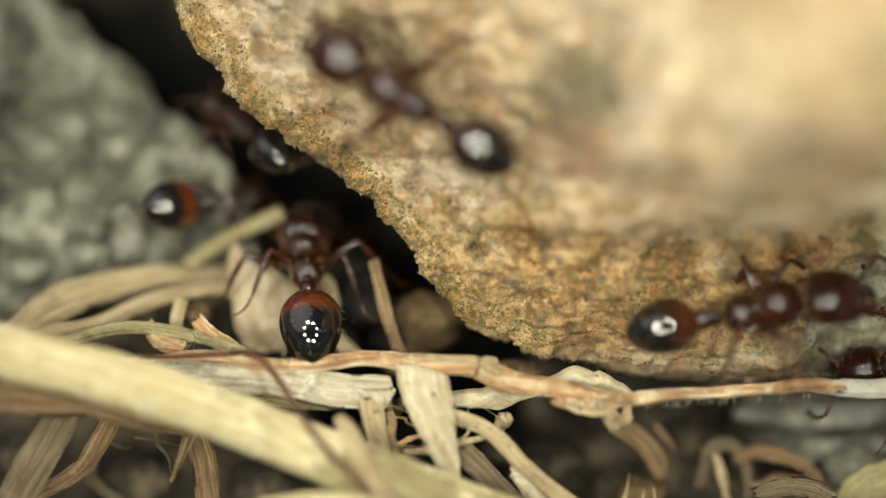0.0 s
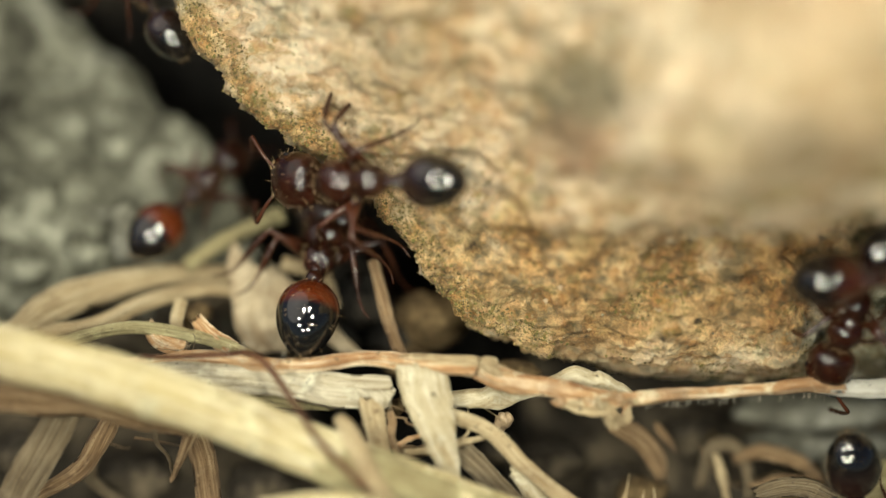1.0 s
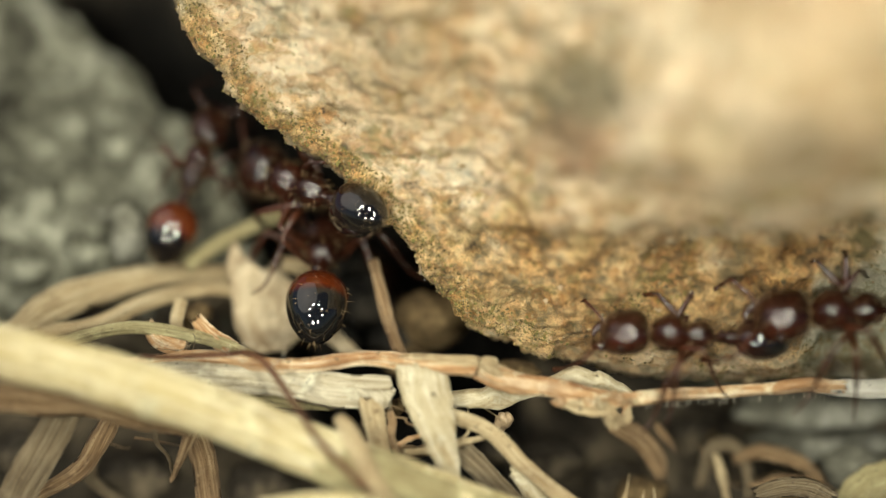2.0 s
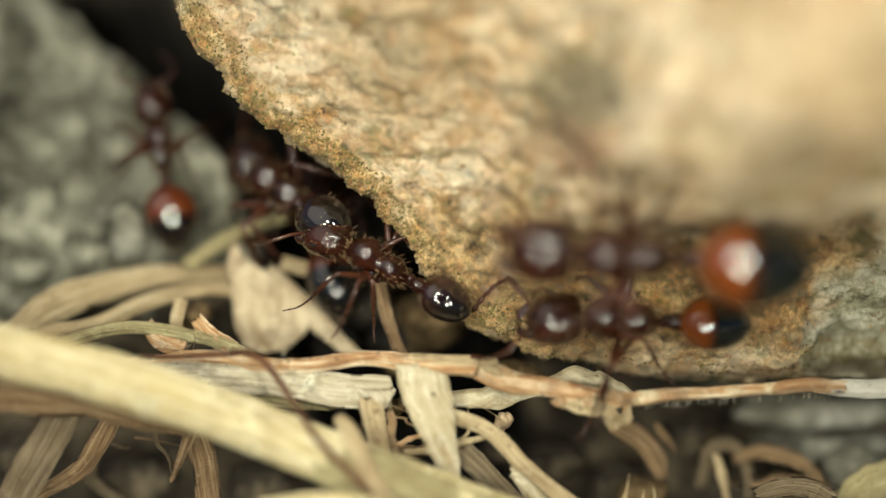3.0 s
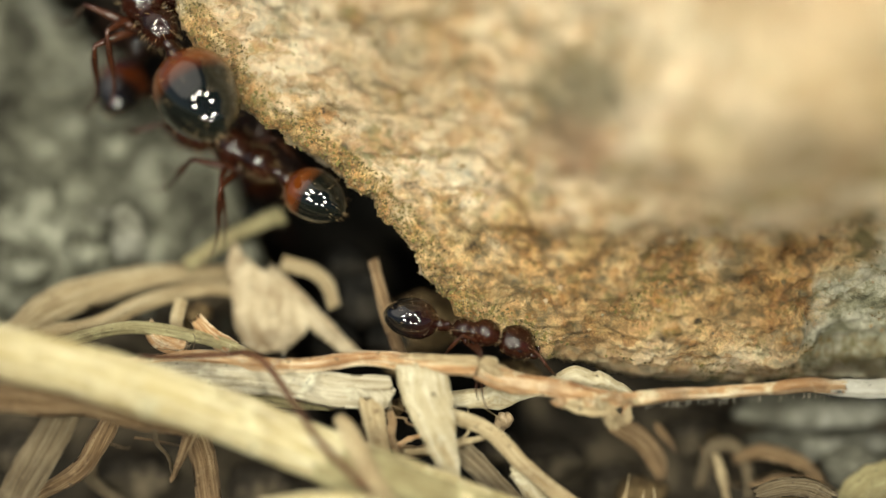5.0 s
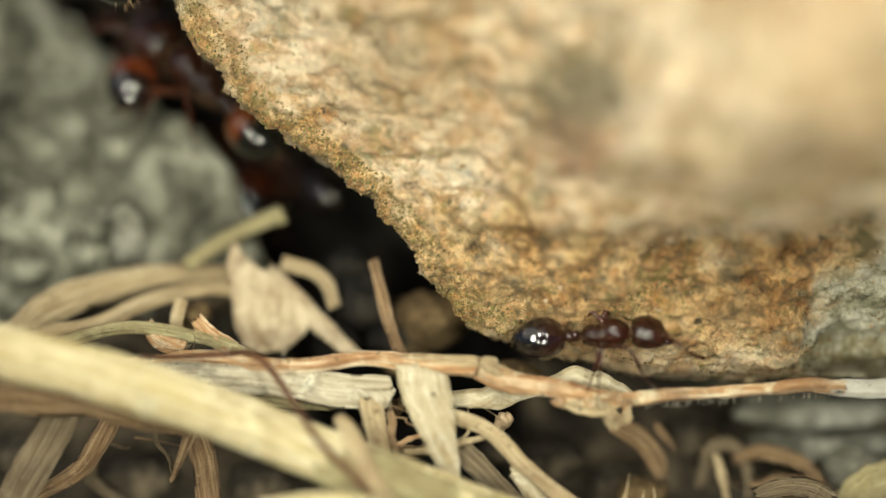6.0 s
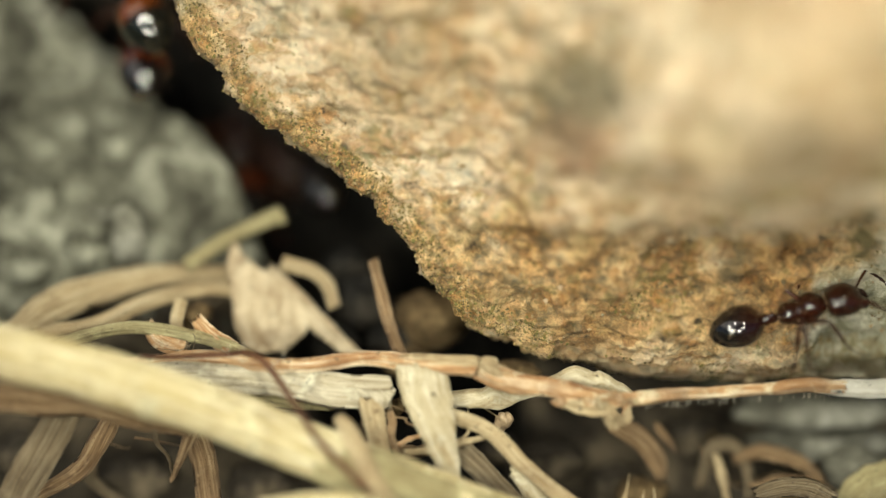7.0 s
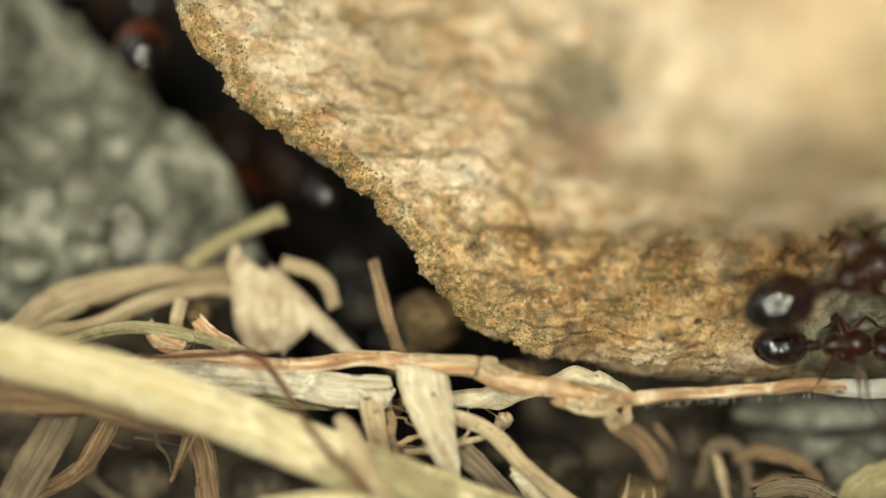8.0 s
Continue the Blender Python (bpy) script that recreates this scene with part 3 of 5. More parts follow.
def make_stone():
    """A rounded block of sandstone that overhangs the burrow: a flat skirt along its rim, a bulge above it."""
    span = np.concatenate([np.linspace(186, 280, 520), np.linspace(280, 546, 150)[1:-1]])
    ang = np.array([a for a, r in RIM])
    rad = np.array([r for a, r in RIM])
    radius = np.interp(span % 360, np.concatenate([ang - 360, ang, ang + 360]), np.tile(rad, 3))
    th = np.radians(span)
    front = np.concatenate([np.linspace(0.03, 0.3, 16)[:-1], np.linspace(0.3, 1.0, 300) ** 0.92])
    n_back = 44
    n_th = len(th)
    rows = []
    for rho in front:
        d = radius * (1 - rho)
        low = np.clip((span - 240) / 10, 0, 1)
        lip = np.clip(d / (0.9 + 0.35 * low), 0, 1)
        w = -(0.75 + 0.9 * low) * (1 - np.sqrt(1 - (1 - lip) ** 2))
        w = w - np.clip((span - 264) / 6, 0, 1) * np.clip((290 - span) / 6, 0, 1) * 0.55 * np.clip(3.0 - d, 0, None)
        ledge = np.clip((span - 222) / 26, 0, 1)
        bulge = np.clip((d - 0.8 - 2.8 * ledge) / (13.2 - 10.1 * ledge), 0, 1)
        w = w + 0.10 * np.minimum(d, 5) + 0.30 * ledge * (np.minimum(d, 4.2) - 1.9) + 9.4 * bulge ** 2 * (3 - 2 * bulge) - 0.62 * np.log1p(np.exp((d - 8.4) * 1.6)) / 1.6
        rows.append(np.stack([radius * rho * np.cos(th), radius * rho * np.sin(th), w], 1))
    for k in range(1, n_back):
        f = k / (n_back - 1)
        rho = 1 - 0.10 * math.sin(f * math.pi / 2) - 0.87 * f ** 2.2
        w = -0.75 - 15.0 * f ** 0.8
        rows.append(np.stack([radius * rho * np.cos(th), radius * rho * np.sin(th), np.full(n_th, w)], 1))
    p = np.array(rows)
    n_rows = len(rows)
    du = np.gradient(p, axis=0)
    dv = np.roll(p, -1, axis=1) - np.roll(p, 1, axis=1)
    normal = np.cross(du, dv).reshape(-1, 3)
    normal /= np.linalg.norm(normal, axis=1)[:, None] + 1e-12
    if normal[n_th + 5, 2] < 0:
        normal = -normal
    q = p.reshape(-1, 3)
    coarse = 0.42 * fractal(q, 4.5, 2, 3) + 0.26 * fractal(q, 1.4, 2, 11)
    edge = np.tile(radius, n_rows) - np.hypot(q[:, 0], q[:, 1])
    coarse = coarse * np.clip(0.45 + edge / 2.5, 0.45, 1.0) + 0.24 * np.clip(edge / 1.2, 0.2, 1) * fractal(q * np.array([0.5, 1.3, 1.0]), 0.62, 3, 45)
    fine = 0.09 * grain_noise(q, 0.38, 21) + 0.075 * grain_noise(q, 0.18, 27) + 0.11 * fractal(q * np.array([0.6, 1.3, 1.0]), 0.36, 3, 33)
    pits = np.clip(fractal(q, 0.8, 3, 37) - 0.85, 0, 1)
    fine = fine - 0.9 * pits
    q = q + normal * (coarse + fine)[:, None]
    faces = grid_faces(n_rows, n_th)
    faces.append(tuple(range(n_th - 1, -1, -1)))
    faces.append(tuple((n_rows - 1) * n_th + j for j in range(n_th)))
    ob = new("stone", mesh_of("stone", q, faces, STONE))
    ob.matrix_basis = (Matrix.Translation((0, 0, 0.006)) @ pose(0, 0, 0, 90 - TILT)
                       @ Matrix.Translation(Vector((10.50, 10.87, 0)) * MM))
    # sand grains that stand proud of the face, and dry moss along the rim and on the ledge's shoulder
    rng = np.random.RandomState(12)
    reach = np.tile(radius, n_rows) - np.hypot(p.reshape(-1, 3)[:, 0], p.reshape(-1, 3)[:, 1])
    turn = np.tile(span, n_rows)
    facing = np.arange(len(q)) < len(front) * n_th
    patchy = value_noise(q, 1.1, 91) + rng.uniform(-0.35, 0.35, len(q))
    seen = facing & (turn > 187) & (turn < 279)
    sandy = np.flatnonzero(seen & (reach < 8) & (patchy > -0.55))
    mossy = np.flatnonzero(seen & (((reach < 0.7) & (turn < 240) & (patchy > -0.75)) | ((reach < 0.5) & (patchy > 0.1))
                                   | ((turn > 265) & (reach < 0.9) & (patchy > -0.5)) | ((turn > 224) & (reach < 3.6) & (patchy > 0.62))))
    for name, where, count, small, large, mat in (("coarse_sand", sandy, 500, 0.03, 0.09, SAND), ("dry_moss", mossy, 6000, 0.022, 0.058, MOSS)):
        at = rng.choice(where, count)
        size = small + (large - small) * rng.rand(count) ** 2.2
        corner = np.array([(1, 0, 0), (-1, 0, 0), (0, 1, 0), (0, -1, 0), (0, 0, 1), (0, 0, -1)], float)
        shape = corner[None] * rng.uniform(0.6, 1.4, (count, 6, 1)) + rng.uniform(-0.25, 0.25, (count, 6, 3))
        v = (q[at] - normal[at] * (0.15 * size)[:, None])[:, None] + shape * size[:, None, None]
        tri = np.array([(0, 2, 4), (2, 1, 4), (1, 3, 4), (3, 0, 4), (2, 0, 5), (1, 2, 5), (3, 1, 5), (0, 3, 5)])
        f = (tri[None] + 6 * np.arange(count)[:, None, None]).reshape(-1, 3)
        bits = child(name, mesh_of(name, v.reshape(-1, 3), [tuple(int(i) for i in t) for t in f], mat, None, False), ob)
        tagged(bits, kind="stuff")
    return tagged(ob, "rounded beige sandstone with ochre and green crust over a burrow", "stone")


# ---- the ground ----
def ground_bank(x, y):
    """Litter hollow in front and a soil bank rising behind it."""
    bank = np.clip(y + 1.1, 0, None) * 0.88
    z = -5.0 + 5.0 / (1 + np.exp(np.clip(-(y - 1.9) * 2.2, -60, 60))) + bank
    z = np.where(z > 9.5, 9.5 + (z - 9.5) * 0.08, z)
    right = 1 / (1 + np.exp(np.clip(-(x - 5.5) * 1.2, -60, 60)))
    z = z * (1 - right) + right * (-1.8 + 0.35 * np.clip(y, -4, 14))
    return z


def ground_height(x, y):
    """The bank, with the burrow under the stone: a trench along the stone's rim."""
    z = ground_bank(x, y)
    ax, ay, bx, by = -7.5, 8.7, -0.6, 3.2
    lx, ly = bx - ax, by - ay
    t = np.clip(((x - ax) * lx + (y - ay) * ly) / (lx * lx + ly * ly), -0.4, 1)
    off = np.hypot(x - ax - t * lx, y - ay - t * ly)
    half = 0.80 + 1.70 * np.clip(t, 0, 1) - 0.45 * np.exp(-((t - 0.42) / 0.16) ** 2)
    z = z - 16.0 / (1 + np.exp(np.clip((off - half) * 4.2, -60, 60)))
    far = np.clip((np.hypot(x, y) - 40) / 60, 0, 1)
    return z * (1 - far)


def make_ground():
    i = np.arange(-190, 191)
    axis = 0.115 * i + np.sign(i) * np.sinh(np.clip(np.abs(i) - 120, 0, None) / 70 * 13.5) * 0.25
    x, y = np.meshgrid(axis - 1.0, axis + 4.0, indexing="ij")
    x, y = x.ravel(), y.ravel()
    z = ground_height(x, y)
    p = np.stack([x, y, z], 1)
    near = np.clip(1 - (np.hypot(x, y) - 30) / 60, 0, 1)
    z = z + near * (0.75 * fractal(p, 2.0, 4, 41) + 0.18 * (grain_noise(p, 1.1, 51) - 0.4) + 0.12 * grain_noise(p, 0.45, 57))
    n = len(axis)
    ob = new("ground", mesh_of("ground", np.stack([x, y, z], 1), grid_faces(n, n, False), SOIL))
    # the hollow's humus and the burrow's earth carry their shade as dark colour
    ob.data.materials.append(SHADED_HUMUS)
    mid = np.empty(len(ob.data.polygons) * 3)
    ob.data.polygons.foreach_get("center", mid)
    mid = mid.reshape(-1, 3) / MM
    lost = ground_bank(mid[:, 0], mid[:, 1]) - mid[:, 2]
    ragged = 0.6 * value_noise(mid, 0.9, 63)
    shaded_humus = (lost + ragged > 1.6) | ((mid[:, 1] + ragged < 2.7) & (mid[:, 0] < 14 + 2 * ragged) & (np.hypot(mid[:, 0], mid[:, 1]) < 40))
    burrow_shaded = lost + 0.5 * ragged > 2.4
    ob.data.materials.append(BURROW_SHADE)
    ob.data.polygons.foreach_set("material_index", np.where(burrow_shaded, 2, shaded_humus).astype(np.int32))
    return tagged(ob, "grey crumbly soil with a burrow under the stone", "ground", kind="structure")


# ---- the ants ----
def loft(profile, sides=20, rings=26):
    """A rounded body along x. profile: x, half width, half height, lift."""
    p = spline(profile, rings)
    a = np.linspace(0, 2 * np.pi, sides, endpoint=False)
    v = np.stack([np.repeat(p[:, 0], sides), (p[:, 1:2].clip(0.004) * np.cos(a)).ravel(),
                  (p[:, 2:3].clip(0.004) * np.sin(a)).ravel() + np.repeat(p[:, 3], sides)], 1)
    f = grid_faces(rings, sides)
    f = [q[::-1] for q in f]
    f.append(tuple(range(sides)))
    f.append(tuple((rings - 1) * sides + j for j in range(sides - 1, -1, -1)))
    return v, f


def limb(points, radii, sides=8, steps=12, face=(0, 0, 1)):
    rows = [(*p, r) for p, r in zip(points, radii)]
    return sweep(rows, stem_section(1.0, count=sides), steps, face)


def bristles(body, count, length, salt):
    """Short hairs that stand off a body's skin."""
    rng = random.Random(salt)
    v, f, k = [], [], 0
    for _ in range(count):
        i = rng.randrange(len(body))
        base = Vector(body[i])
        out = Vector((base.x * 0.25 - 0.25, base.y, base.z))
        if out.length < 0.05:
            continue
        out = (out.normalized() + Vector((rng.uniform(-0.5, 0.2), rng.uniform(-0.3, 0.3), rng.uniform(-0.3, 0.3)))).normalized()
        side = out.orthogonal().normalized()
        other = out.cross(side)
        tip = base + out * length * rng.uniform(0.6, 1.2)
        for j in range(3):
            a = 2.1 * j
            v.append(base - out * 0.02 + (side * math.cos(a) + other * math.sin(a)) * 0.0075)
        v.append(tip)
        f += [(k, k + 1, k + 3), (k + 1, k + 2, k + 3), (k + 2, k, k + 3)]
        k += 4
    return v, f


ANT_MESHES = {}


def ant_meshes():
    """The meshes of a harvester ant about six millimetres long, head towards +x, shared by all the ants."""
    if ANT_MESHES:
        return ANT_MESHES
    head = [(-0.64, 0.0, 0.0, 0.0), (-0.62, 0.32, 0.24, 0.0), (-0.50, 0.55, 0.44, 0.0), (-0.2, 0.66, 0.54, 0.01), (0.15, 0.66, 0.54, 0.0),
            (0.44, 0.59, 0.44, -0.03), (0.62, 0.44, 0.29, -0.06), (0.71, 0.25, 0.16, -0.08), (0.72, 0.0, 0.0, -0.08)]
    hv, hf = loft(head, 24, 34)
    wrinkle = 0.016 * np.sin(np.arctan2(hv[:, 2], hv[:, 1]) * 30)
    hv = hv * (1 + wrinkle * np.clip(1 - np.abs(hv[:, 0]) / 0.6, 0, 1))[:, None]
    ANT_MESHES["head"] = mesh_of("head", hv, hf, BODY)
    thorax = [(1.00, 0.0, 0.0, 0.06), (0.98, 0.18, 0.17, 0.06), (0.82, 0.35, 0.34, 0.06), (0.55, 0.51, 0.50, 0.10), (0.24, 0.46, 0.50, 0.13),
              (0.04, 0.34, 0.36, 0.06), (-0.12, 0.32, 0.33, 0.02), (-0.34, 0.39, 0.41, 0.04), (-0.60, 0.37, 0.36, 0.0), (-0.80, 0.23, 0.21, -0.08), (-0.87, 0.0, 0.0, -0.12)]
    tv, tf = loft(thorax[::-1], 20, 34)
    tv = tv + np.outer(0.05 * value_noise(tv, 0.17, 71), (0, 0.7, 0.7)) * np.sign(tv + 1e-9)
    ANT_MESHES["thorax"] = mesh_of("thorax", tv, tf, BODY)
    ANT_MESHES["petiole"] = mesh_of("petiole", *loft([(-0.30, 0.0, 0.0, 0), (-0.29, 0.10, 0.09, 0), (-0.16, 0.15, 0.20, 0.05), (-0.02, 0.15, 0.24, 0.08),
                                                      (0.12, 0.10, 0.12, 0.0), (0.3, 0.075, 0.075, -0.02), (0.36, 0.0, 0.0, -0.02)], 14, 18), BODY)
    ANT_MESHES["postpetiole"] = mesh_of("postpetiole", *loft([(-0.24, 0.0, 0.0, 0), (-0.23, 0.13, 0.12, 0), (-0.08, 0.22, 0.23, 0.03), (0.08, 0.20, 0.22, 0.03),
                                                              (0.2, 0.09, 0.09, 0), (0.24, 0.0, 0.0, 0)], 14, 16), BODY)
    gaster = [(-0.98, 0.0, 0.0, -0.06), (-0.97, 0.08, 0.07, -0.06), (-0.84, 0.31, 0.29, -0.05), (-0.56, 0.53, 0.50, -0.02), (-0.25, 0.65, 0.60, 0.0), (0.08, 0.69, 0.63, 0.02),
              (0.38, 0.63, 0.57, 0.02), (0.62, 0.47, 0.42, 0.01), (0.78, 0.27, 0.24, 0.0), (0.86, 0.12, 0.11, 0.0), (0.88, 0.0, 0.0, 0.0)]
    gv, gf = loft(gaster, 28, 56)
    gv = gv * np.array([1.04, 1.06, 1.06])
    for seam in (-0.18, -0.48, -0.70):
        step = np.clip((gv[:, 0] - seam) / 0.03, 0, 1) * np.clip(1 - (gv[:, 0] - seam) / 0.35, 0, 1)
        gv[:, 1:] *= (1 + 0.002 * step)[:, None]
    for name, mat in (("gaster_red", GASTER_RED), ("gaster_orange", GASTER_ORANGE), ("gaster_rust", GASTER_RUST), ("gaster_ember", GASTER_EMBER), ("gaster_dark", GASTER_DARK)):
        ANT_MESHES[name] = mesh_of(name, gv, gf, mat)
    bv, bf = bristles(gv, 80, 0.18, 5)
    ANT_MESHES["gaster_hair"] = mesh_of("bristles", bv, bf, SETA)
    bv, bf = bristles(tv + np.array([0.2, 0, 0.1]), 150, 0.24, 6)
    ANT_MESHES["thorax_hair"] = mesh_of("bristles", np.array([tuple(b) for b in bv]) - np.array([0.2, 0, 0.1]), bf, SETA)
    bv, bf = bristles(hv, 150, 0.20, 7)
    ANT_MESHES["head_hair"] = mesh_of("bristles", bv, bf, SETA)
    for sign, name in ((1, "left"), (-1, "right")):
        v, f, u = limb([(0.50, 0.30 * sign, -0.08), (0.72, 0.36 * sign, -0.10), (0.88, 0.22 * sign, -0.13), (0.92, 0.03 * sign, -0.14)],
                       [0.13, 0.13, 0.10, 0.03], 8, 12)
        ANT_MESHES["mandible_" + name] = mesh_of("mandible", v, f, BODY)
        v, f, u = limb([(0.0, 0.0, 0.0), (0.12, 0.45 * sign, 0.18), (0.30, 0.95 * sign, 0.24)], [0.045, 0.05, 0.06], 8, 12)
        ANT_MESHES["scape_" + name] = mesh_of("antenna", v, f, LIMB)
        beads = [(0.30 + 0.115 * k, (0.95 + 0.10 * math.sin(k * 0.35)) * sign, 0.24 - 0.062 * k) for k in range(12)]
        v, f, u = limb(beads, [0.042 if k % 2 else 0.055 + 0.002 * k for k in range(11)] + [0.02], 8, 45)
        ANT_MESHES["flagellum_" + name] = mesh_of("flagellum", v, f, LIMB)
        v, f = loft([(-0.10, 0.0, 0.0, 0), (-0.09, 0.03, 0.03, 0), (0, 0.055, 0.06, 0), (0.09, 0.03, 0.03, 0), (0.10, 0, 0, 0)], 12, 12)
        v = v + np.array([0.12, 0.62 * sign, 0.17])
        ANT_MESHES["eye_" + name] = mesh_of("eye", v, f, EYE)
        for pair, reach in (("fore", 0.94), ("mid", 1.02), ("hind", 1.30)):
            r = reach * sign
            v, f, u = limb([(0, 0, 0.03), (0, 0.10 * sign, -0.03), (0, 0.24 * sign, -0.12)], [0.10, 0.13, 0.075], 10, 8)
            ANT_MESHES["coxa_%s_%s" % (pair, name)] = mesh_of("leg", v, f, BODY)
            v, f, u = limb([(0, 0.22 * sign, -0.12), (0, 0.55 * r, 0.22), (0, 1.12 * r, 0.52)], [0.055, 0.105, 0.052], 8, 14)
            ANT_MESHES["femur_%s_%s" % (pair, name)] = mesh_of("femur", v, f, LIMB)
            v, f, u = limb([(0, 1.11 * r, 0.52), (0, 1.36 * r, 0.08), (0, 1.60 * r, -0.46)], [0.045, 0.075, 0.042], 8, 12)
            ANT_MESHES["tibia_%s_%s" % (pair, name)] = mesh_of("tibia", v, f, LIMB)
            v, f, u = limb([(0, 1.60 * r, -0.46), (0, 1.76 * r, -0.68), (0.03, 1.92 * r, -0.84), (0.07, 2.18 * r, -0.92)], [0.036, 0.031, 0.026, 0.018], 6, 14)
            ANT_MESHES["tarsus_%s_%s" % (pair, name)] = mesh_of("tarsus", v, f, LIMB)
    return ANT_MESHES


HIPS = {"fore": (0.45, 0.20, 48), "mid": (0.05, 0.22, 2), "hind": (-0.32, 0.20, -42)}


def make_ant(label, size, plump, gaster="red", head_turn=0, head_nod=0, gaster_turn=0, gaster_nod=0, spread=0, hair=True, hind=0):
    """An ant of that size (1: six millimetres), as an Empty at its thorax with its parts. Returns it and its legs."""
    m = ant_meshes()
    ant = new("ant")
    ant.empty_display_size = 0.001
    ant.scale = (size, size, size)
    tagged(ant, label, "ant", "ants round the stone")
    thorax = child("thorax", m["thorax"], ant)
    head = child("head", m["head"], ant, pose(1.60 * MM, 0, 0.04 * MM, 0, head_nod, head_turn) @ pose(0.02 * MM, 0, 0))
    for side, sign in (("left", 1), ("right", -1)):
        child("mandible", m["mandible_" + side], head)
        child("eye", m["eye_" + side], head, None, "black bead eye")
        antenna = child("antenna", m["scape_" + side], head, pose(0.5 * MM, 0.2 * sign * MM, 0.12 * MM, 0, 12, sign * (-18 + spread)))
        child("flagellum", m["flagellum_" + side], head, antenna.matrix_basis)
    child("petiole", m["petiole"], ant, pose(-0.97 * MM, 0, -0.08 * MM))
    child("postpetiole", m["postpetiole"], ant, pose(-1.27 * MM, 0, -0.06 * MM))
    hinge = pose(-1.36 * MM, 0, -0.06 * MM, 0, gaster_nod, gaster_turn) @ pose(-0.86 * plump * MM, 0, 0.02 * MM) @ Matrix.Diagonal((plump, plump, plump, 1))
    back = child("gaster", m["gaster_" + gaster], ant, hinge)
    if hair:
        child("bristles", m["gaster_hair"], back)
        child("bristles", m["thorax_hair"], thorax)
        child("bristles", m["head_hair"], head)
    legs = []
    for side, sign in (("left", 1), ("right", -1)):
        for pair, (x, y, yaw) in HIPS.items():
            yaw = yaw - hind if pair == "hind" else yaw
            hip = (x * MM, y * sign * MM, -0.16 * MM)
            leg = child("leg", m["coxa_%s_%s" % (pair, side)], ant, pose(*hip, 0, 0, yaw * sign))
            for piece in ("femur", "tibia", "tarsus"):
                child(piece, m["%s_%s_%s" % (piece, pair, side)], leg)
            legs.append((leg, hip, yaw * sign, sign, (pair == "mid") == (sign > 0)))
    return ant, legs


make_stone()
make_ground()

# ---- straw and litter ----
# the thick yellow stalk that lies across the front
stalk = bundle("grass_stalk", "thick pale yellow grass stalk lying across the litter", "grass stalk", (-7.08, -4.41, 4.6))
under(stalk, "stem", [sweep([(-13.27, -3.46, 5.94, 1), (-11.06, -3.61, 5.31, 1), (-7.16, -3.77, 4.12, 1), (-3.21, -4.16, 2.54, 1), (0.23, -4.61, 1.27, 1), (3.11, -4.98, 0.29, 1)],
      stem_section(0.68, 9, 0.035, 0.7, 54), 180, None, (0.98, 1.02), 0.04, 0, 1, 0.12, 0.018)], STRAW_YELLOW)
under(stalk, "leaf_sheath", [sweep([(-3.78, -4.16, 2.65, 0.6), (-2.06, -4.41, 2.05, 1), (0.23, -4.71, 1.2, 1), (3.11, -5.08, 0.22, 1)],
      stem_section(0.74, 11, 0.03, 0.72, 54), 100, None, (1, 1.05), 0.05, 10, 2, 0.12, 0.018)], STRAW_GREEN, "greenish leaf sheath round the stalk")
# the stem along the stone's foot
twig = bundle("twig", "tan dry grass stem with a cracked joint below the stone", "grass stem", (0.96, -1.95, 3.63))
under(twig, "stem", [sweep([(-8.75, -1.3, 3.35, 0.8), (-5.93, -1.52, 3.57, 1), (-3.86, -1.73, 3.61, 1), (-1.23, -1.79, 3.69, 1.05), (0.23, -1.92, 3.69, 1.2), (0.9, -1.95, 3.63, 1.1)],
      stem_section(0.185, 5, 0.10, 0.8, 30), 220, None, (1, 1), 0.13, 60, 2, 0.12, 0.036)], STRAW_ORANGE)
under(twig, "stem", [sweep([(0.99, -1.97, 3.6, 1.25), (2.42, -2.19, 3.26, 1.3), (3.88, -2.36, 2.97, 1), (5.05, -2.4, 2.91, 0.85), (6.81, -2.21, 3.03, 0.8), (9.01, -2.08, 3.05, 0.95), (10.37, -1.99, 3.01, 1)],
      stem_section(0.215, 5, 0.09, 0.8, 30), 280, None, (1, 1), 0.12, 90, 3, 0.12, 0.036)], STRAW_ORANGE)
under(twig, "bleached_end", [sweep([(9.95, -2.01, 3.02, 0.8), (10.5, -1.99, 3.01, 1), (11.49, -1.97, 2.94, 1.05), (13.44, -1.92, 2.93, 1), (14.9, -1.89, 2.98, 1)], stem_section(0.225, 6, 0.09, 0.8, 24), 60, None, (1, 1), 0.05, 20, 4, 0.9, 0.03)],
      STRAW_WHITE, "bleached white end of the stem")
under(twig, "bark_shred", [sweep([(2.93, -2.48, 2.97, 0.4), (3.58, -2.67, 2.85, 1), (4.23, -2.74, 2.75, 1), (4.6, -2.59, 2.79, 0.5)], blade_section(0.36, 0.05, 0.3, 2), 48, None, (1, 1), 0.13, 60, 41, 0.18, 0.022)], STRAW_PALE)
under(twig, "bark_shred", [sweep([(4.1, -2.6, 2.98, 0.8), (4.38, -2.81, 2.63, 1), (4.13, -2.87, 2.53, 0.6)], blade_section(0.26, 0.05, 0.3, 2), 48, None, (1, 1), 0.13, 40, 42, 0.18, 0.022)], STRAW_PALE)
under(twig, "bark_shred", [sweep([(4.67, -2.6, 2.98, 0.8), (4.74, -2.83, 2.61, 1), (4.6, -2.86, 2.56, 0.6)], blade_section(0.22, 0.05, 0.3, 2), 48, None, (1, 1), 0.13, -40, 43, 0.18, 0.022)], STRAW_PALE)
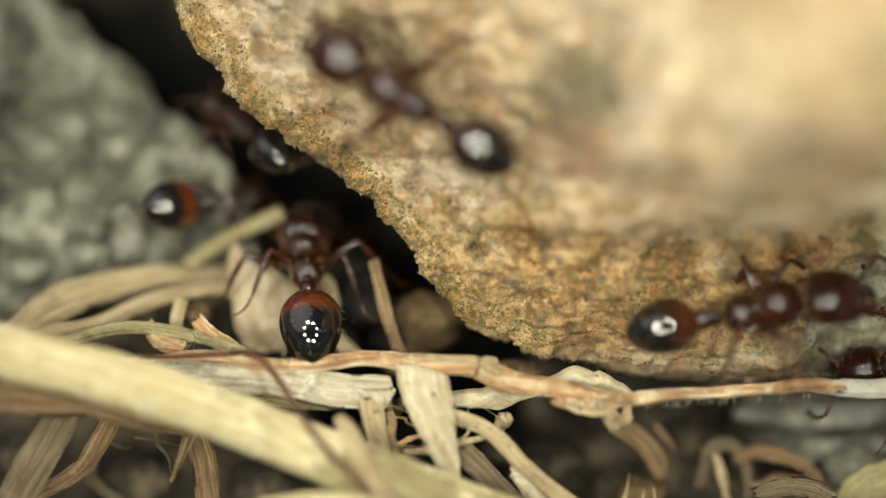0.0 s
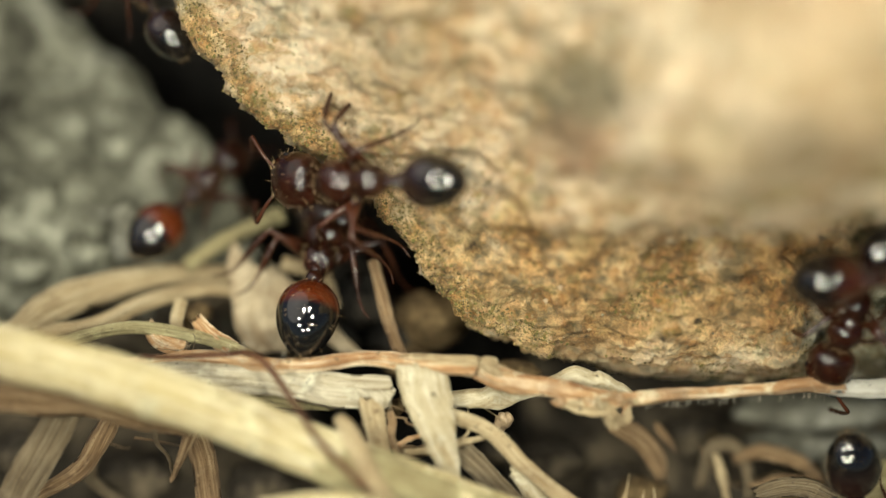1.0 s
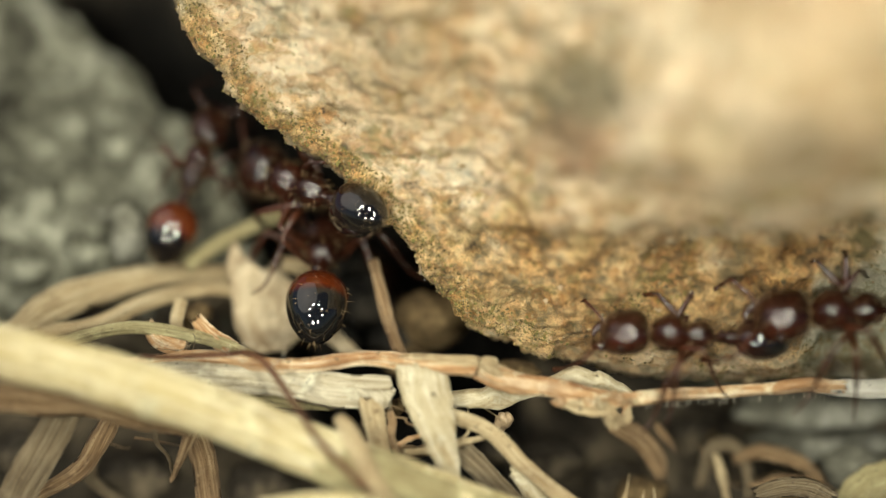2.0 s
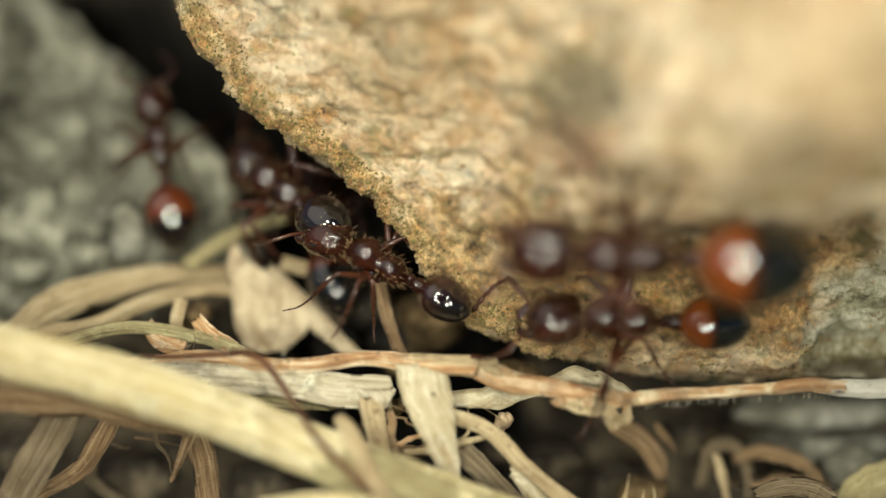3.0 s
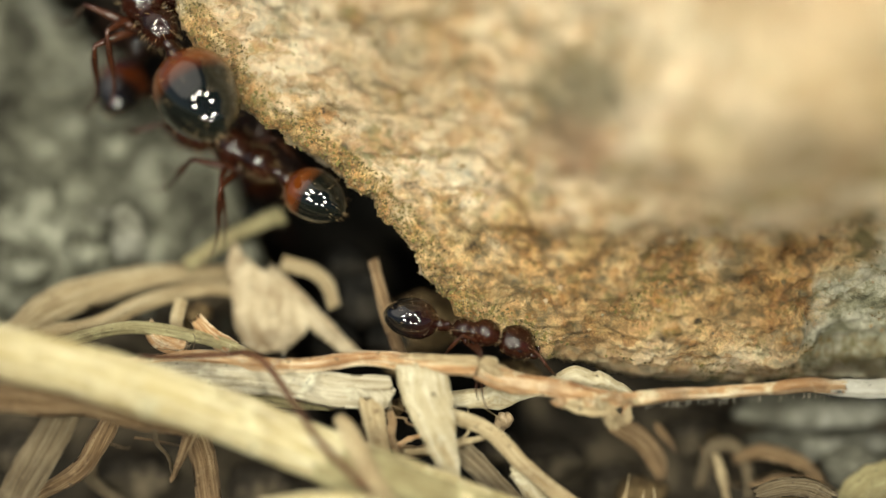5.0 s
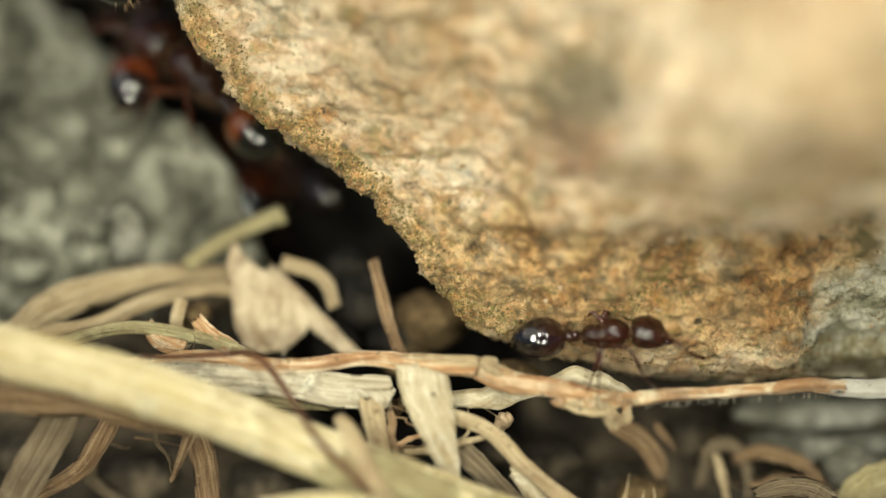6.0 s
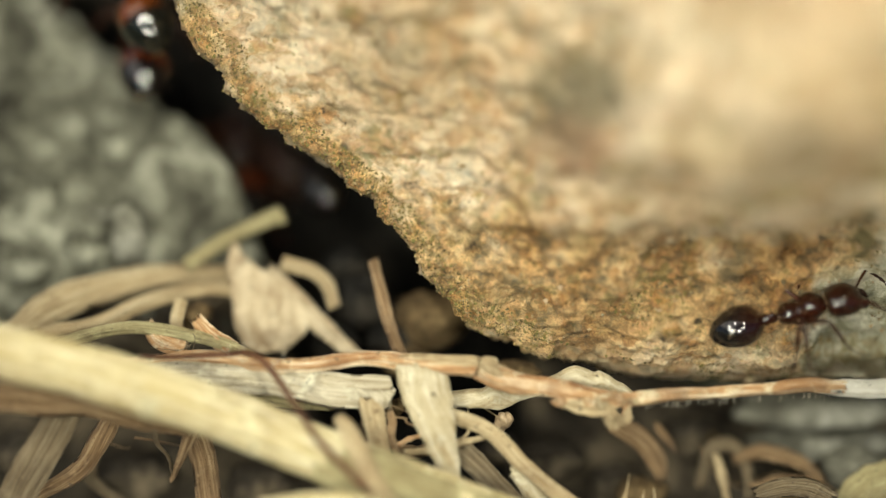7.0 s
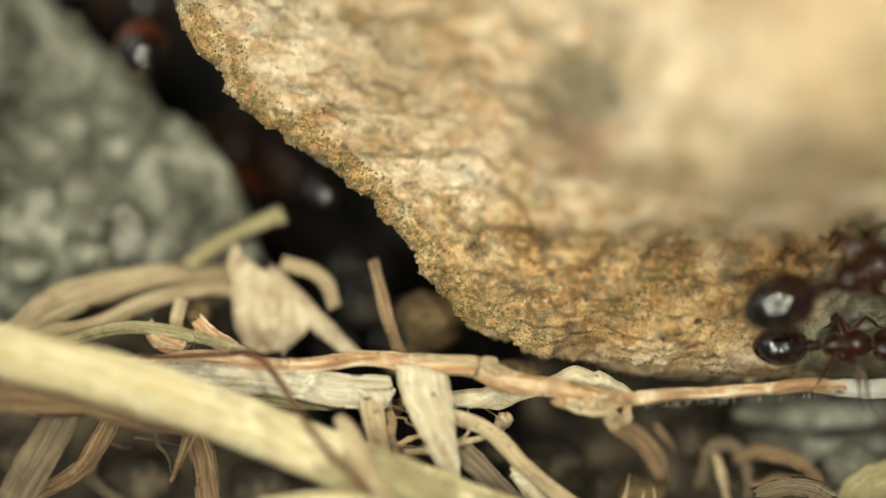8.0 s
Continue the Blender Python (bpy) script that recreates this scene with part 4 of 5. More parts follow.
under(twig, "bark_shred", [sweep([(4.16, -2.79, 2.58, 0.8), (4.45, -2.84, 2.58, 1), (4.77, -2.81, 2.63, 0.7)], blade_section(0.20, 0.05, 0.3, 2), 48, None, (1, 1), 0.13, 0, 44, 0.18, 0.022)], STRAW_PALE)
under(twig, "peeled_stem", [sweep([(-1.37, -1.82, 3.69, 0.7), (-0.79, -1.83, 3.75, 1.04), (0.23, -1.93, 3.73, 1.22), (0.92, -1.96, 3.67, 1.14)], stem_section(0.20, 5, 0.12, 0.8, 30), 90, None, (1, 1), 0.06, 30, 61, 0.22, 0.03)],
      STRAW_PALE, "bleached peeling stretch of the stem")
under(twig, "joint", [sweep([(0.93, -1.96, 3.81, 0.6), (1.14, -2.02, 3.71, 1.2), (1.4, -2.08, 3.54, 1.2), (1.76, -2.11, 3.42, 0.9)], stem_section(0.20, 4, 0.2, 0.8, 26), 70, None, (1, 1), 0.10, 30, 62, 0.25, 0.05)],
      STRAW_PALE, "bleached cracked joint of the stem")
under(twig, "bleached_strip", [sweep([(4.6, -2.59, 2.9, 0.4), (5.33, -2.47, 2.99, 0.9), (6.5, -2.33, 3.07, 0.8), (7.82, -2.25, 3.08, 0.4)], blade_section(0.16, 0.05, 0.4, 2), 70, None, (1, 1), 0.06, 20, 63, 0.2, 0.025)], STRAW_PALE)
for k, (place, wide, tall, lean) in enumerate((((3, -2.6, 2.98), 0.42, 0.22, 0.2), ((3.32, -2.62, 2.94), 0.30, 0.25, -0.2), ((3.79, -2.61, 2.99), 0.35, 0.28, 0.1), ((4.13, -2.69, 2.86), 0.25, 0.5, 0.1),
        ((4.74, -2.67, 2.85), 0.22, 0.5, -0.1), ((4.42, -2.86, 2.56), 0.6, 0.24, 0.05), ((4.23, -2.54, 3.11), 0.55, 0.22, -0.1), ((5.01, -2.56, 2.95), 0.35, 0.2, 0.25), ((4.52, -2.6, 3.05), 0.3, 0.2, 0.1))):
    c = np.array(place)
    rows = [c + np.array([lean * f, 0, -tall * f]) for f in (-0.5, 0, 0.5)]
    under(twig, "bark_shred", [patch([tuple(r - np.array([wide / 2, 0.05, 0])) for r in rows], [tuple(r + np.array([wide / 2, 0.05, 0])) for r in rows], 0.035, 70 + 6 * k, 24, 14, 0.25)], STRAW_PALE if k % 2 else STRAW_ORANGE)
tufts = []
wisps = random.Random(4)
for k in range(70):
    u = wisps.random() ** 1.2
    root = np.array((5.19, -2.5, 2.76)) * (1 - u) + np.array((10.03, -2.19, 2.87)) * u
    tip = root + np.array([wisps.uniform(-0.08, 0.08), wisps.uniform(-0.06, 0.06), wisps.uniform(-0.10, 0.02)])
    tufts.append(sweep([tuple(root + np.array([0, 0, 0.14])), tuple(root), tuple(tip)], stem_section(0.0045, count=4), 6, None, (1, 0.4), 0, 0, k))
under(twig, "fibres", tufts, HAIR, "fine pale fibres along the stem's underside")
loose("straw", [patch([(2.52, -1.58, 2.91), (2.96, -1.44, 3.13), (3.4, -1.36, 3.26), (3.92, -1.44, 3.16), (4.1, -1.42, 3.19), (4.43, -1.56, 3.03), (4.91, -1.77, 2.79)],
      [(2.56, -1.77, 2.79), (3.03, -1.77, 2.79), (3.47, -1.8, 2.74), (3.91, -1.83, 2.69), (4.21, -1.85, 2.66), (4.5, -1.86, 2.64), (4.94, -1.85, 2.66)], 0.04, 45, 70, 22, 0.3)],
      MEMBRANE, "ragged whitish shred of leaf behind the stem", "leaf shred")
for k, (x, tip) in enumerate((((4.68, -3.85, 0.6), (4.8, -3.57, 1.42)), ((4.54, -3.89, 0.53), (4.72, -3.67, 1.07)), ((5.05, -3.89, 0.53), (5.18, -3.72, 0.99)), ((5.48, -3.93, 0.47), (5.42, -3.67, 1.07)))):
    loose("straw", [sweep([x, tip], stem_section(0.05, 3, 0.2, 0.6, 10), 14, None, (1, 0.15), 0.06, 20, 50 + k)], STRAW_PALE, "short pointed straw fibre standing up", "straw fibre")
# flat weathered blade below the stem
loose("straw", [sweep([(-8.13, -1.72, 3.25, 0.7), (-6.5, -1.82, 3.27, 1), (-4.15, -1.99, 3.19, 1), (-2.55, -2.1, 3.02, 1.05), (-1.37, -2.14, 2.96, 1)], blade_section(0.85, 0.08, 0.25, 5, 13), 100, None, (1, 1), 0.05, 10, 5, 0.18, 0.022)],
      STRAW_GREY, "flat weathered grey grass blade under the stem", "grass blade")
loose("straw", [sweep([(-6.68, -1.6, 3.06, 0.4), (-5.2, -1.87, 2.82, 1), (-3.87, -2.06, 2.7, 1), (-2.84, -2.18, 2.61, 0.7)], blade_section(0.5, 0.07, 0.4, 4), 80, None, (1, 1), 0.06, 10, 81, 0.25, 0.03)],
      STRAW_GREEN, "dull grey-olive grass blade under the stem", "grass blade")
loose("straw", [patch([(-2.28, -2.21, 3.13), (-2.1, -2.38, 2.95), (-2.16, -2.47, 2.71)], [(-1.23, -2.26, 3.13), (-1.31, -2.43, 2.96), (-1.55, -2.56, 2.66)], 0.05, 82, 26, 14, 0.1)],
      STRAW_GREY, "torn brittle end of a weathered grass blade", "straw scrap")
loose("straw", [sweep([(-1.88, -2.43, 2.96), (-1.77, -2.79, 2.58), (-1.69, -3.08, 2.2), (-1.57, -3.42, 1.85)], blade_section(0.62, 0.07, 0.3, 3), 72, None, (1, 0.8), 0.05, 20, 6, 0.18, 0.022)],
      STRAW_PALE, "short frayed straw blade bent downwards", "grass blade")
# translucent blade standing in front of the stem
loose("dry_husk", [patch([(-1.25, -2.04, 3.68), (-1.08, -2.5, 3.12), (-0.58, -3.24, 2.32), (-0.12, -3.66, 1.46), (-0.05, -3.97, 0.78)], [(0.06, -2.08, 3.62), (0.26, -2.63, 3.12), (0.32, -3.17, 2.44), (0.45, -3.63, 1.52), (0.49, -3.97, 0.78)], 0.05, 7)],
      MEMBRANE, "thin papery grass sheath leaning on the stem", "husk")
# stalks fanning out to the lower right
loose("twig", [sweep([(0.23, -2.67, 2.67, 0.9), (1.25, -2.92, 2.26, 1), (2.13, -3.39, 1.52, 1), (3.15, -3.81, 0.84, 1), (4.31, -4.2, 0.23, 1)], stem_section(0.2, 5, 0.12, 0.8, 20), 100, None, (1, 1), 0.05, 30, 8, 0.12, 0.018)],
      STRAW_PALE, "pale ribbed grass stem running down through the litter", "grass stem")
loose("straw", [sweep([(0.45, -2.94, 1.68), (1.11, -3.26, 1.16), (1.99, -3.77, 0.35)], blade_section(0.62, 0.08, 0.3, 5), 60, None, (1, 1), 0.04, 8, 9, 0.18, 0.022)],
      STRAW_BROWN, "streaked brown straw blade in the litter", "grass blade")
loose("straw", [patch([(0.09, -1.79, 2.76), (0.97, -1.77, 2.79), (1.34, -1.69, 2.91), (2, -1.79, 2.76), (2.96, -1.58, 2.91)],
      [(0.16, -2.1, 2.45), (0.97, -2.1, 2.45), (1.41, -2.13, 2.4), (2, -1.94, 2.51), (3.18, -1.64, 2.81)], 0.045, 10, 70, 20, 0.25)],
      MEMBRANE, "grey shred of a grass blade behind the stem", "grass blade")
loose("straw_shred", [sweep([(-1.01, -3.03, 1.71, 1), (-0.35, -3.01, 1.75, 1.2), (0.67, -2.88, 1.96, 1), (1.4, -2.7, 2.05, 0.6)], stem_section(0.09, 3, 0.1, 0.7, 10), 60, None, (1, 1), 0.05, 0, 11, 0.12, 0.018)],
      STRAW_PALE, "thin pale shred of straw", "straw shred")
loose("straw_shred", [sweep([(0.23, -2.61, 2.58, 1), (0.67, -2.76, 2.15, 0.8), (0.09, -2.96, 1.84, 0.8)], stem_section(0.05, 3, 0.1, 0.7, 8), 48, None, (1, 1), 0.04, 0, 12, 0.12, 0.018)],
      STRAW_PALE, "thin pale shred of straw", "straw shred")
loose("straw", [patch([(1.62, -3.15, 1.34), (2.06, -3.21, 1.34), (2.5, -3.38, 1.06), (2.94, -3.61, 0.6)], [(1.67, -3.28, 1.13), (1.92, -3.43, 0.88), (2.11, -3.61, 0.6), (2.28, -3.77, 0.35)], 0.045, 13, 50, 20, 0.3)],
      MEMBRANE, "curled whitish scrap of a grass leaf", "leaf scrap")
# lower left
loose("straw", [sweep([(-9.6, -2.46, 3), (-10.12, -2.88, 2.14), (-10.79, -3.42, 1.09), (-11.32, -3.96, 0.04)], blade_section(0.92, 0.1, 0.25, 4, 13), 80, None, (1, 1.1), 0.04, 10, 14, 0.18, 0.022)],
      STRAW_BROWN, "broad speckled straw blade leaning below the stalk", "grass blade")
loose("straw", [sweep([(-8.54, -1.92, 2.17, 0.7), (-8.92, -2.15, 1.61, 1), (-9.6, -2.58, 0.74, 1), (-10.74, -2.77, 0.05, 0.9)], blade_section(0.6, 0.07, 0.4, 3), 80, None, (1, 0.8), 0.06, 30, 15, 0.18, 0.022)],
      STRAW_RUST, "curved tan straw blade under the stalk", "grass blade")
loose("broken_straw", [sweep([(-6.42, -2.64, 2.15, 1), (-6.72, -2.87, 1.59, 0.9), (-7.07, -3.19, 0.89, 0.5)], stem_section(0.15, 4, 0.2, 0.6, 14), 48, None, (1, 0.7), 0.09, 30, 16, 0.12, 0.018)],
      STRAW_RUST, "short broken tan straw stub hanging under the stalk", "straw stub")
loose("straw", [sweep([(-6.49, -1.99, 1.68), (-6.26, -2.3, 0.81), (-6.13, -2.77, -0.32)], blade_section(0.68, 0.08, 0.4, 3), 60, None, (1, 1), 0.05, 10, 17, 0.18, 0.022)],
      STRAW_RUST, "brown straw blade hanging down under the stalk", "grass blade")
loose("straw", [sweep([(-12.17, -2.92, 3.59), (-10.47, -2.87, 3.29), (-9.19, -2.78, 3.05), (-7.91, -2.85, 2.57), (-6.62, -2.84, 2.2)], blade_section(0.75, 0.1, 0.5, 3), 80, None, (1.3, 0.4), 0.06, 20, 18, 0.18, 0.022)],
      STRAW_RUST, "frayed brown grass sheath beside the stalk", "grass sheath")
loose("straw", [sweep([(-4.44, -5.6, 1.76), (-3.15, -5.82, 2.16), (-2.02, -6.12, 2.25), (-0.33, -6.5, 2.01)], blade_section(0.6, 0.1, 0.3, 2), 60, None, (1, 1), 0.03, 10, 19, 0.18, 0.022)],
      STRAW_YELLOW, "pale straw blade at the litter's front", "grass blade")
loose("straw", [sweep([(-2.64, -3.59, 3.27, 0.6), (-2.27, -4.22, 3.02, 1), (-1.9, -4.79, 2.48, 1), (-1.34, -5.32, 1.64, 1)], blade_section(0.5, 0.05, 0.3, 2), 60, None, (1, 1), 0.05, 10, 20, 0.18, 0.022)],
      STRAW_PALE, "pale straw blade lying against the stalk", "grass blade")
loose("tendril", [sweep([(-7.77, -1.95, 4.01, 0.8), (-6.59, -2.06, 4.02, 0.9), (-5.57, -2.12, 4.12, 1), (-4.97, -2.23, 4.31, 1.1), (-4.48, -2.41, 4.03, 1.3), (-3.77, -3.64, 3.66, 1), (-3.17, -4.54, 3.26, 1), (-2.32, -5.11, 2.54, 1), (-1.33, -5.6, 1.67, 0.9)],
      stem_section(0.07, 3, 0.2, 0.9, 12), 180, None, (1, 1), 0.04, 0, 21, 0.12, 0.018)], TENDRIL, "thin dark brown curled tendril over the straw", "tendril")
# behind, on the left: arched blades
loose("straw", [sweep([(-11.61, 0.09, 3.13, 0.8), (-10.51, 1.08, 3.47, 1.2), (-8.91, 1.87, 3.68, 1.1), (-7.28, 2.42, 3.69, 0.9), (-5.47, 2.68, 3.43, 0.9)], blade_section(0.75, 0.1, 0.3, 3), 88, None, (1.1, 0.8), 0.05, 20, 22, 0.18, 0.022)],
      STRAW_PALE, "broad arched dry grass blade in front of the soil", "grass blade")
loose("straw", [sweep([(-10.8, -0.24, 3.35), (-9.23, 0.42, 3.36), (-7.94, 1.21, 3.57), (-6.47, 1.78, 3.61), (-5.27, 2.05, 3.38)], blade_section(0.42, 0.08, 0.4, 2), 88, None, (1.3, 0.8), 0.04, 20, 23, 0.18, 0.022)],
      STRAW_PALE, "narrow arched dry grass blade", "grass blade")
loose("straw", [sweep([(-10.27, -0.83, 3.54), (-9.11, -0.49, 3.7), (-8.08, -0.33, 3.77), (-6.89, -0.41, 3.65), (-5.69, -0.75, 3.48), (-5.08, -1.06, 3.37)], blade_section(0.33, 0.06, 0.5, 2), 88, None, (1, 1), 0.04, 10, 24, 0.18, 0.022)],
      STRAW_GREEN, "thin arched greenish grass blade", "grass blade")
loose("straw", [sweep([(-4.32, 2.01, 4.31), (-3.56, 1.99, 4.09), (-3.11, 1.77, 3.74), (-2.92, 1.37, 3.28)], blade_section(0.42, 0.08, 0.5, 2), 60, None, (1, 0.8), 0.04, 10, 25, 0.18, 0.022)],
      STRAW_PALE, "curled tip of a dry grass blade", "grass blade")
leaf = bundle("dry_leaf", "torn triangular scrap of a dry leaf standing in the litter", "dry leaf", (-4.7, 0.24, 3.75))
under(leaf, "leaf_blade", [patch([(-5.72, 2.62, 4.53), (-5.81, 2.27, 4.06), (-5.69, 1.74, 3.49), (-5.64, 1.12, 2.89), (-5.16, 0.55, 2.35)],
      [(-5.63, 2.62, 4.53), (-5.07, 2.27, 4.06), (-4.15, 1.8, 3.6), (-3.59, 1.15, 2.93), (-4.31, 0.55, 2.35)], 0.07, 26, 44, 18, 0.05)], DRY_LEAF)
under(leaf, "leaf_rib", [sweep([(-4.7, 2.12, 4.01, 0.6), (-4.02, 1.66, 3.47, 0.8), (-3.32, 1.17, 2.96, 0.95), (-2.73, 0.73, 2.63, 0.8), (-2.18, 0.43, 2.35, 0.6)], blade_section(0.55, 0.09, 0.35, 2), 60, None, (1, 1), 0.07, 10, 27, 0.18, 0.03)], DRY_LEAF)
loose("twig", [sweep([(-1.84, 1.36, 4.78, 0.8), (-1.56, 0.49, 3.95, 1), (-1.33, -0.08, 3.42, 1), (-1.13, -0.56, 3.03, 1)], stem_section(0.16, 4, 0.1, 0.8, 14), 60, None, (1, 1), 0.04, 10, 28, 0.12, 0.018)],
      STRAW_RUST, "thin upright brown grass stem at the burrow's mouth", "grass stem")
loose("twig", [sweep([(-6.94, 2.31, 4.03, 1), (-5.89, 2.84, 4.51, 1), (-4.84, 3.4, 4.84, 1.05), (-4.38, 3.57, 4.92, 1.3)], stem_section(0.19, 4, 0.08, 0.8, 14), 68, None, (1, 1), 0.04, 10, 29, 0.12, 0.018)],
      STRAW_GREEN, "pale green grass stem with a brown end at the burrow's mouth", "grass stem")
loose("straw", [sweep([(-6.96, 0.65, 4.02), (-7.07, 0.25, 3.57), (-6.97, -0.07, 3.24)], blade_section(0.35, 0.06, 0.3, 2), 40, None, (1, 1), 0.04, 10, 30, 0.18, 0.022)],
      STRAW_PALE, "small upright scrap of straw", "straw scrap")
loose("straw", [sweep([(-6.46, -0.13, 3.91), (-6.15, -0.41, 3.65), (-5.54, -0.81, 3.38)], blade_section(0.55, 0.06, 0.3, 2), 40, None, (0.6, 1), 0.06, 10, 31, 0.18, 0.022)],
      STRAW_ORANGE, "small tan scrap of straw", "straw scrap")
loose("straw", [sweep([(-7.72, -0.17, 3.84), (-7.49, -0.49, 3.52), (-6.73, -0.81, 3.38)], blade_section(0.5, 0.06, 0.3, 2), 40, None, (0.6, 1), 0.06, 10, 32, 0.18, 0.022)],
      STRAW_ORANGE, "small tan scrap of straw", "straw scrap")
# lower right
loose("straw", [sweep([(4.44, -1.06, 1.28, 0.8), (5.22, -0.97, 0.67, 1), (5.69, -1.13, 0.04, 0.9), (5.84, -1.37, -0.35, 0.5)], blade_section(0.6, 0.07, 0.4, 2), 56, None, (1, 1), 0.05, 20, 33, 0.18, 0.022)],
      STRAW_RUST, "curled orange-brown straw scrap under the stem", "straw scrap")
loose("straw", [sweep([(7.85, -0.81, -0.2, 0.6), (8.6, -0.75, 0.08, 1), (9.5, -0.95, -0.05, 1), (10.03, -1.21, -0.47, 0.9), (10.18, -1.57, -1.05, 0.7)], blade_section(0.42, 0.07, 0.6, 3), 72, None, (1, 1), 0.10, 50, 34, 0.2, 0.03)],
      STRAW_RUST, "brown curled strip of leaf in the shade below the stem", "dry leaf")
loose("straw", [sweep([(6.93, -1.01, -0.9, 0.7), (7.14, -0.53, -0.13, 1), (7.71, -0.51, 0.09, 1), (8.12, -0.81, -0.2, 0.9), (8.31, -1.33, -1.04, 0.8)], blade_section(0.40, 0.07, 0.5, 3), 72, None, (1, 1), 0.09, 30, 36, 0.2, 0.03)],
      STRAW_BROWN, "dull brown arched strip of leaf in the shade below the stem", "dry leaf")
loose("straw", [sweep([(8.26, -1.51, -0.57, 0.6), (9.17, -1.41, -0.41, 1), (10.08, -1.51, -0.57, 1), (10.83, -1.81, -1.05, 0.8)], blade_section(0.34, 0.06, 0.4, 3), 60, None, (1, 1), 0.08, 30, 37, 0.2, 0.03)],
      STRAW_RUST, "narrow rust-brown straw scrap in the shade below the stem", "straw scrap")
loose("straw", [sweep([(7.27, -0.98, 0.09, 0.8), (7.41, -1.33, -0.29, 1), (7.56, -1.69, -0.86, 0.8)], blade_section(0.26, 0.06, 0.4, 2), 48, None, (1, 1), 0.06, 20, 35, 0.18, 0.022)],
      STRAW_PALE, "pale straw scrap in the shade below the stem", "straw scrap")

# fine hairs on the tendril, and scraps between the stems
for k, hair in enumerate(([(-4.42, -2.55, 4), (-4.27, -2.54, 4.2), (-4.08, -2.39, 4.25), (-4.07, -2.03, 4.45)], [(-5.04, -2.15, 4.26), (-5.12, -2.16, 4.43), (-4.97, -2.12, 4.5), (-4.81, -2.07, 4.38)], [(-4.36, -2.57, 3.96), (-4.32, -2.55, 4.18), (-4.18, -2.54, 4.2)], [(-5.51, -2.12, 4.13), (-5.51, -2.09, 4.35), (-5.42, -1.96, 4.37)])):
    loose("plant_hair", [sweep(hair, stem_section(0.012, count=5), 20, None, (1, 0.5), 0.02, 0, 300 + k)], HAIR, "hair-thin pale plant fibre on the tendril", "plant hair")
loose("straw", [sweep([(-1.2, -2.89, 1.75, 1), (-0.91, -2.84, 1.93, 1), (-0.61, -2.82, 2.06, 0.9), (-0.29, -2.72, 2.21, 0.5)], blade_section(0.16, 0.05, 0.4, 2), 40, None, (1, 0.5), 0.04, 20, 310, 0.2, 0.02)], STRAW_ORANGE, "thin orange-tan splinter of straw between the stems", "straw splinter")
loose("straw", [sweep([(-1.18, -2.53, 1.38, 1), (-0.72, -2.55, 1.36, 1), (-0.24, -2.49, 1.46, 0.8)], blade_section(0.34, 0.06, 0.3, 3), 40, None, (1, 1), 0.05, 10, 312, 0.2, 0.02)], STRAW_RUST, "short brown scrap of straw below the husk", "straw scrap")
loose("straw", [sweep([(-1.4, -2.38, 2.57, 0.7), (-1.34, -2.66, 2.31, 1), (-1.34, -2.96, 2.02, 1), (-1.19, -3.19, 1.83, 0.6)], blade_section(0.22, 0.05, 0.5, 2), 40, None, (1, 1), 0.05, 20, 313, 0.25, 0.03)], STRAW_RUST, "brown rolled edge of a torn grass blade", "straw scrap")
loose("straw", [sweep([(-7.44, -2.98, 2.36, 1), (-7.39, -2.68, 1.71, 0.9), (-7.15, -2.69, 1.32, 0.8), (-7.08, -2.75, 0.85, 0.7)], stem_section(0.07, 3, 0.1, 0.8, 10), 40, None, (1, 0.6), 0.03, 0, 314, 0.12, 0.018)], STRAW_BROWN, "thin curved brown straw hanging under the stalk", "straw fibre")
loose("straw", [sweep([(-9.03, -1.31, 0.89, 1), (-9.32, -1.43, 0.31, 1), (-9.38, -1.54, -0.24, 0.9), (-8.98, -1.59, -0.69, 0.8), (-8.63, -1.65, -0.99, 0.8)], blade_section(0.36, 0.06, 0.4, 2), 50, None, (1, 1), 0.05, 20, 315, 0.18, 0.022)], STRAW_BROWN, "dull brown curved blade deep in the litter", "grass blade")
loose("straw", [sweep([(5.69, -0.63, 0.85, 0.6), (5.87, -0.76, 0.64, 1), (6.05, -0.87, 0.46, 0.9), (6.17, -0.96, 0.31, 0.6)], blade_section(0.26, 0.05, 0.5, 2), 40, None, (1, 0.6), 0.05, 20, 316, 0.18, 0.022)], STRAW_RUST, "small brown curled scrap under the stem", "straw scrap")
loose("straw", [patch([(10.41, -2.07, -0.33), (10.68, -1.89, -0.05), (11.04, -1.75, 0.18), (11.49, -1.64, 0.36), (12.09, -1.56, 0.48)], [(10.53, -2.26, -0.63), (10.83, -2.26, -0.63), (11.19, -2.26, -0.63), (11.64, -2.26, -0.63), (12.18, -2.26, -0.63)], 0.045, 317, 40, 16, 0.2)], STRAW_GREEN, "pale bleached scrap of leaf at the litter edge", "leaf scrap")
loose("straw", [sweep([(8.22, -2.88, 0.25, 0.8), (8.96, -2.79, 0.4, 1), (9.64, -2.82, 0.35, 1), (10.23, -2.96, 0.13, 0.8)], blade_section(0.5, 0.08, 0.3, 3), 50, None, (1, 1), 0.05, 10, 318, 0.2, 0.02)], STRAW_BROWN, "dull brown blade end in the shade below the stem", "grass blade")

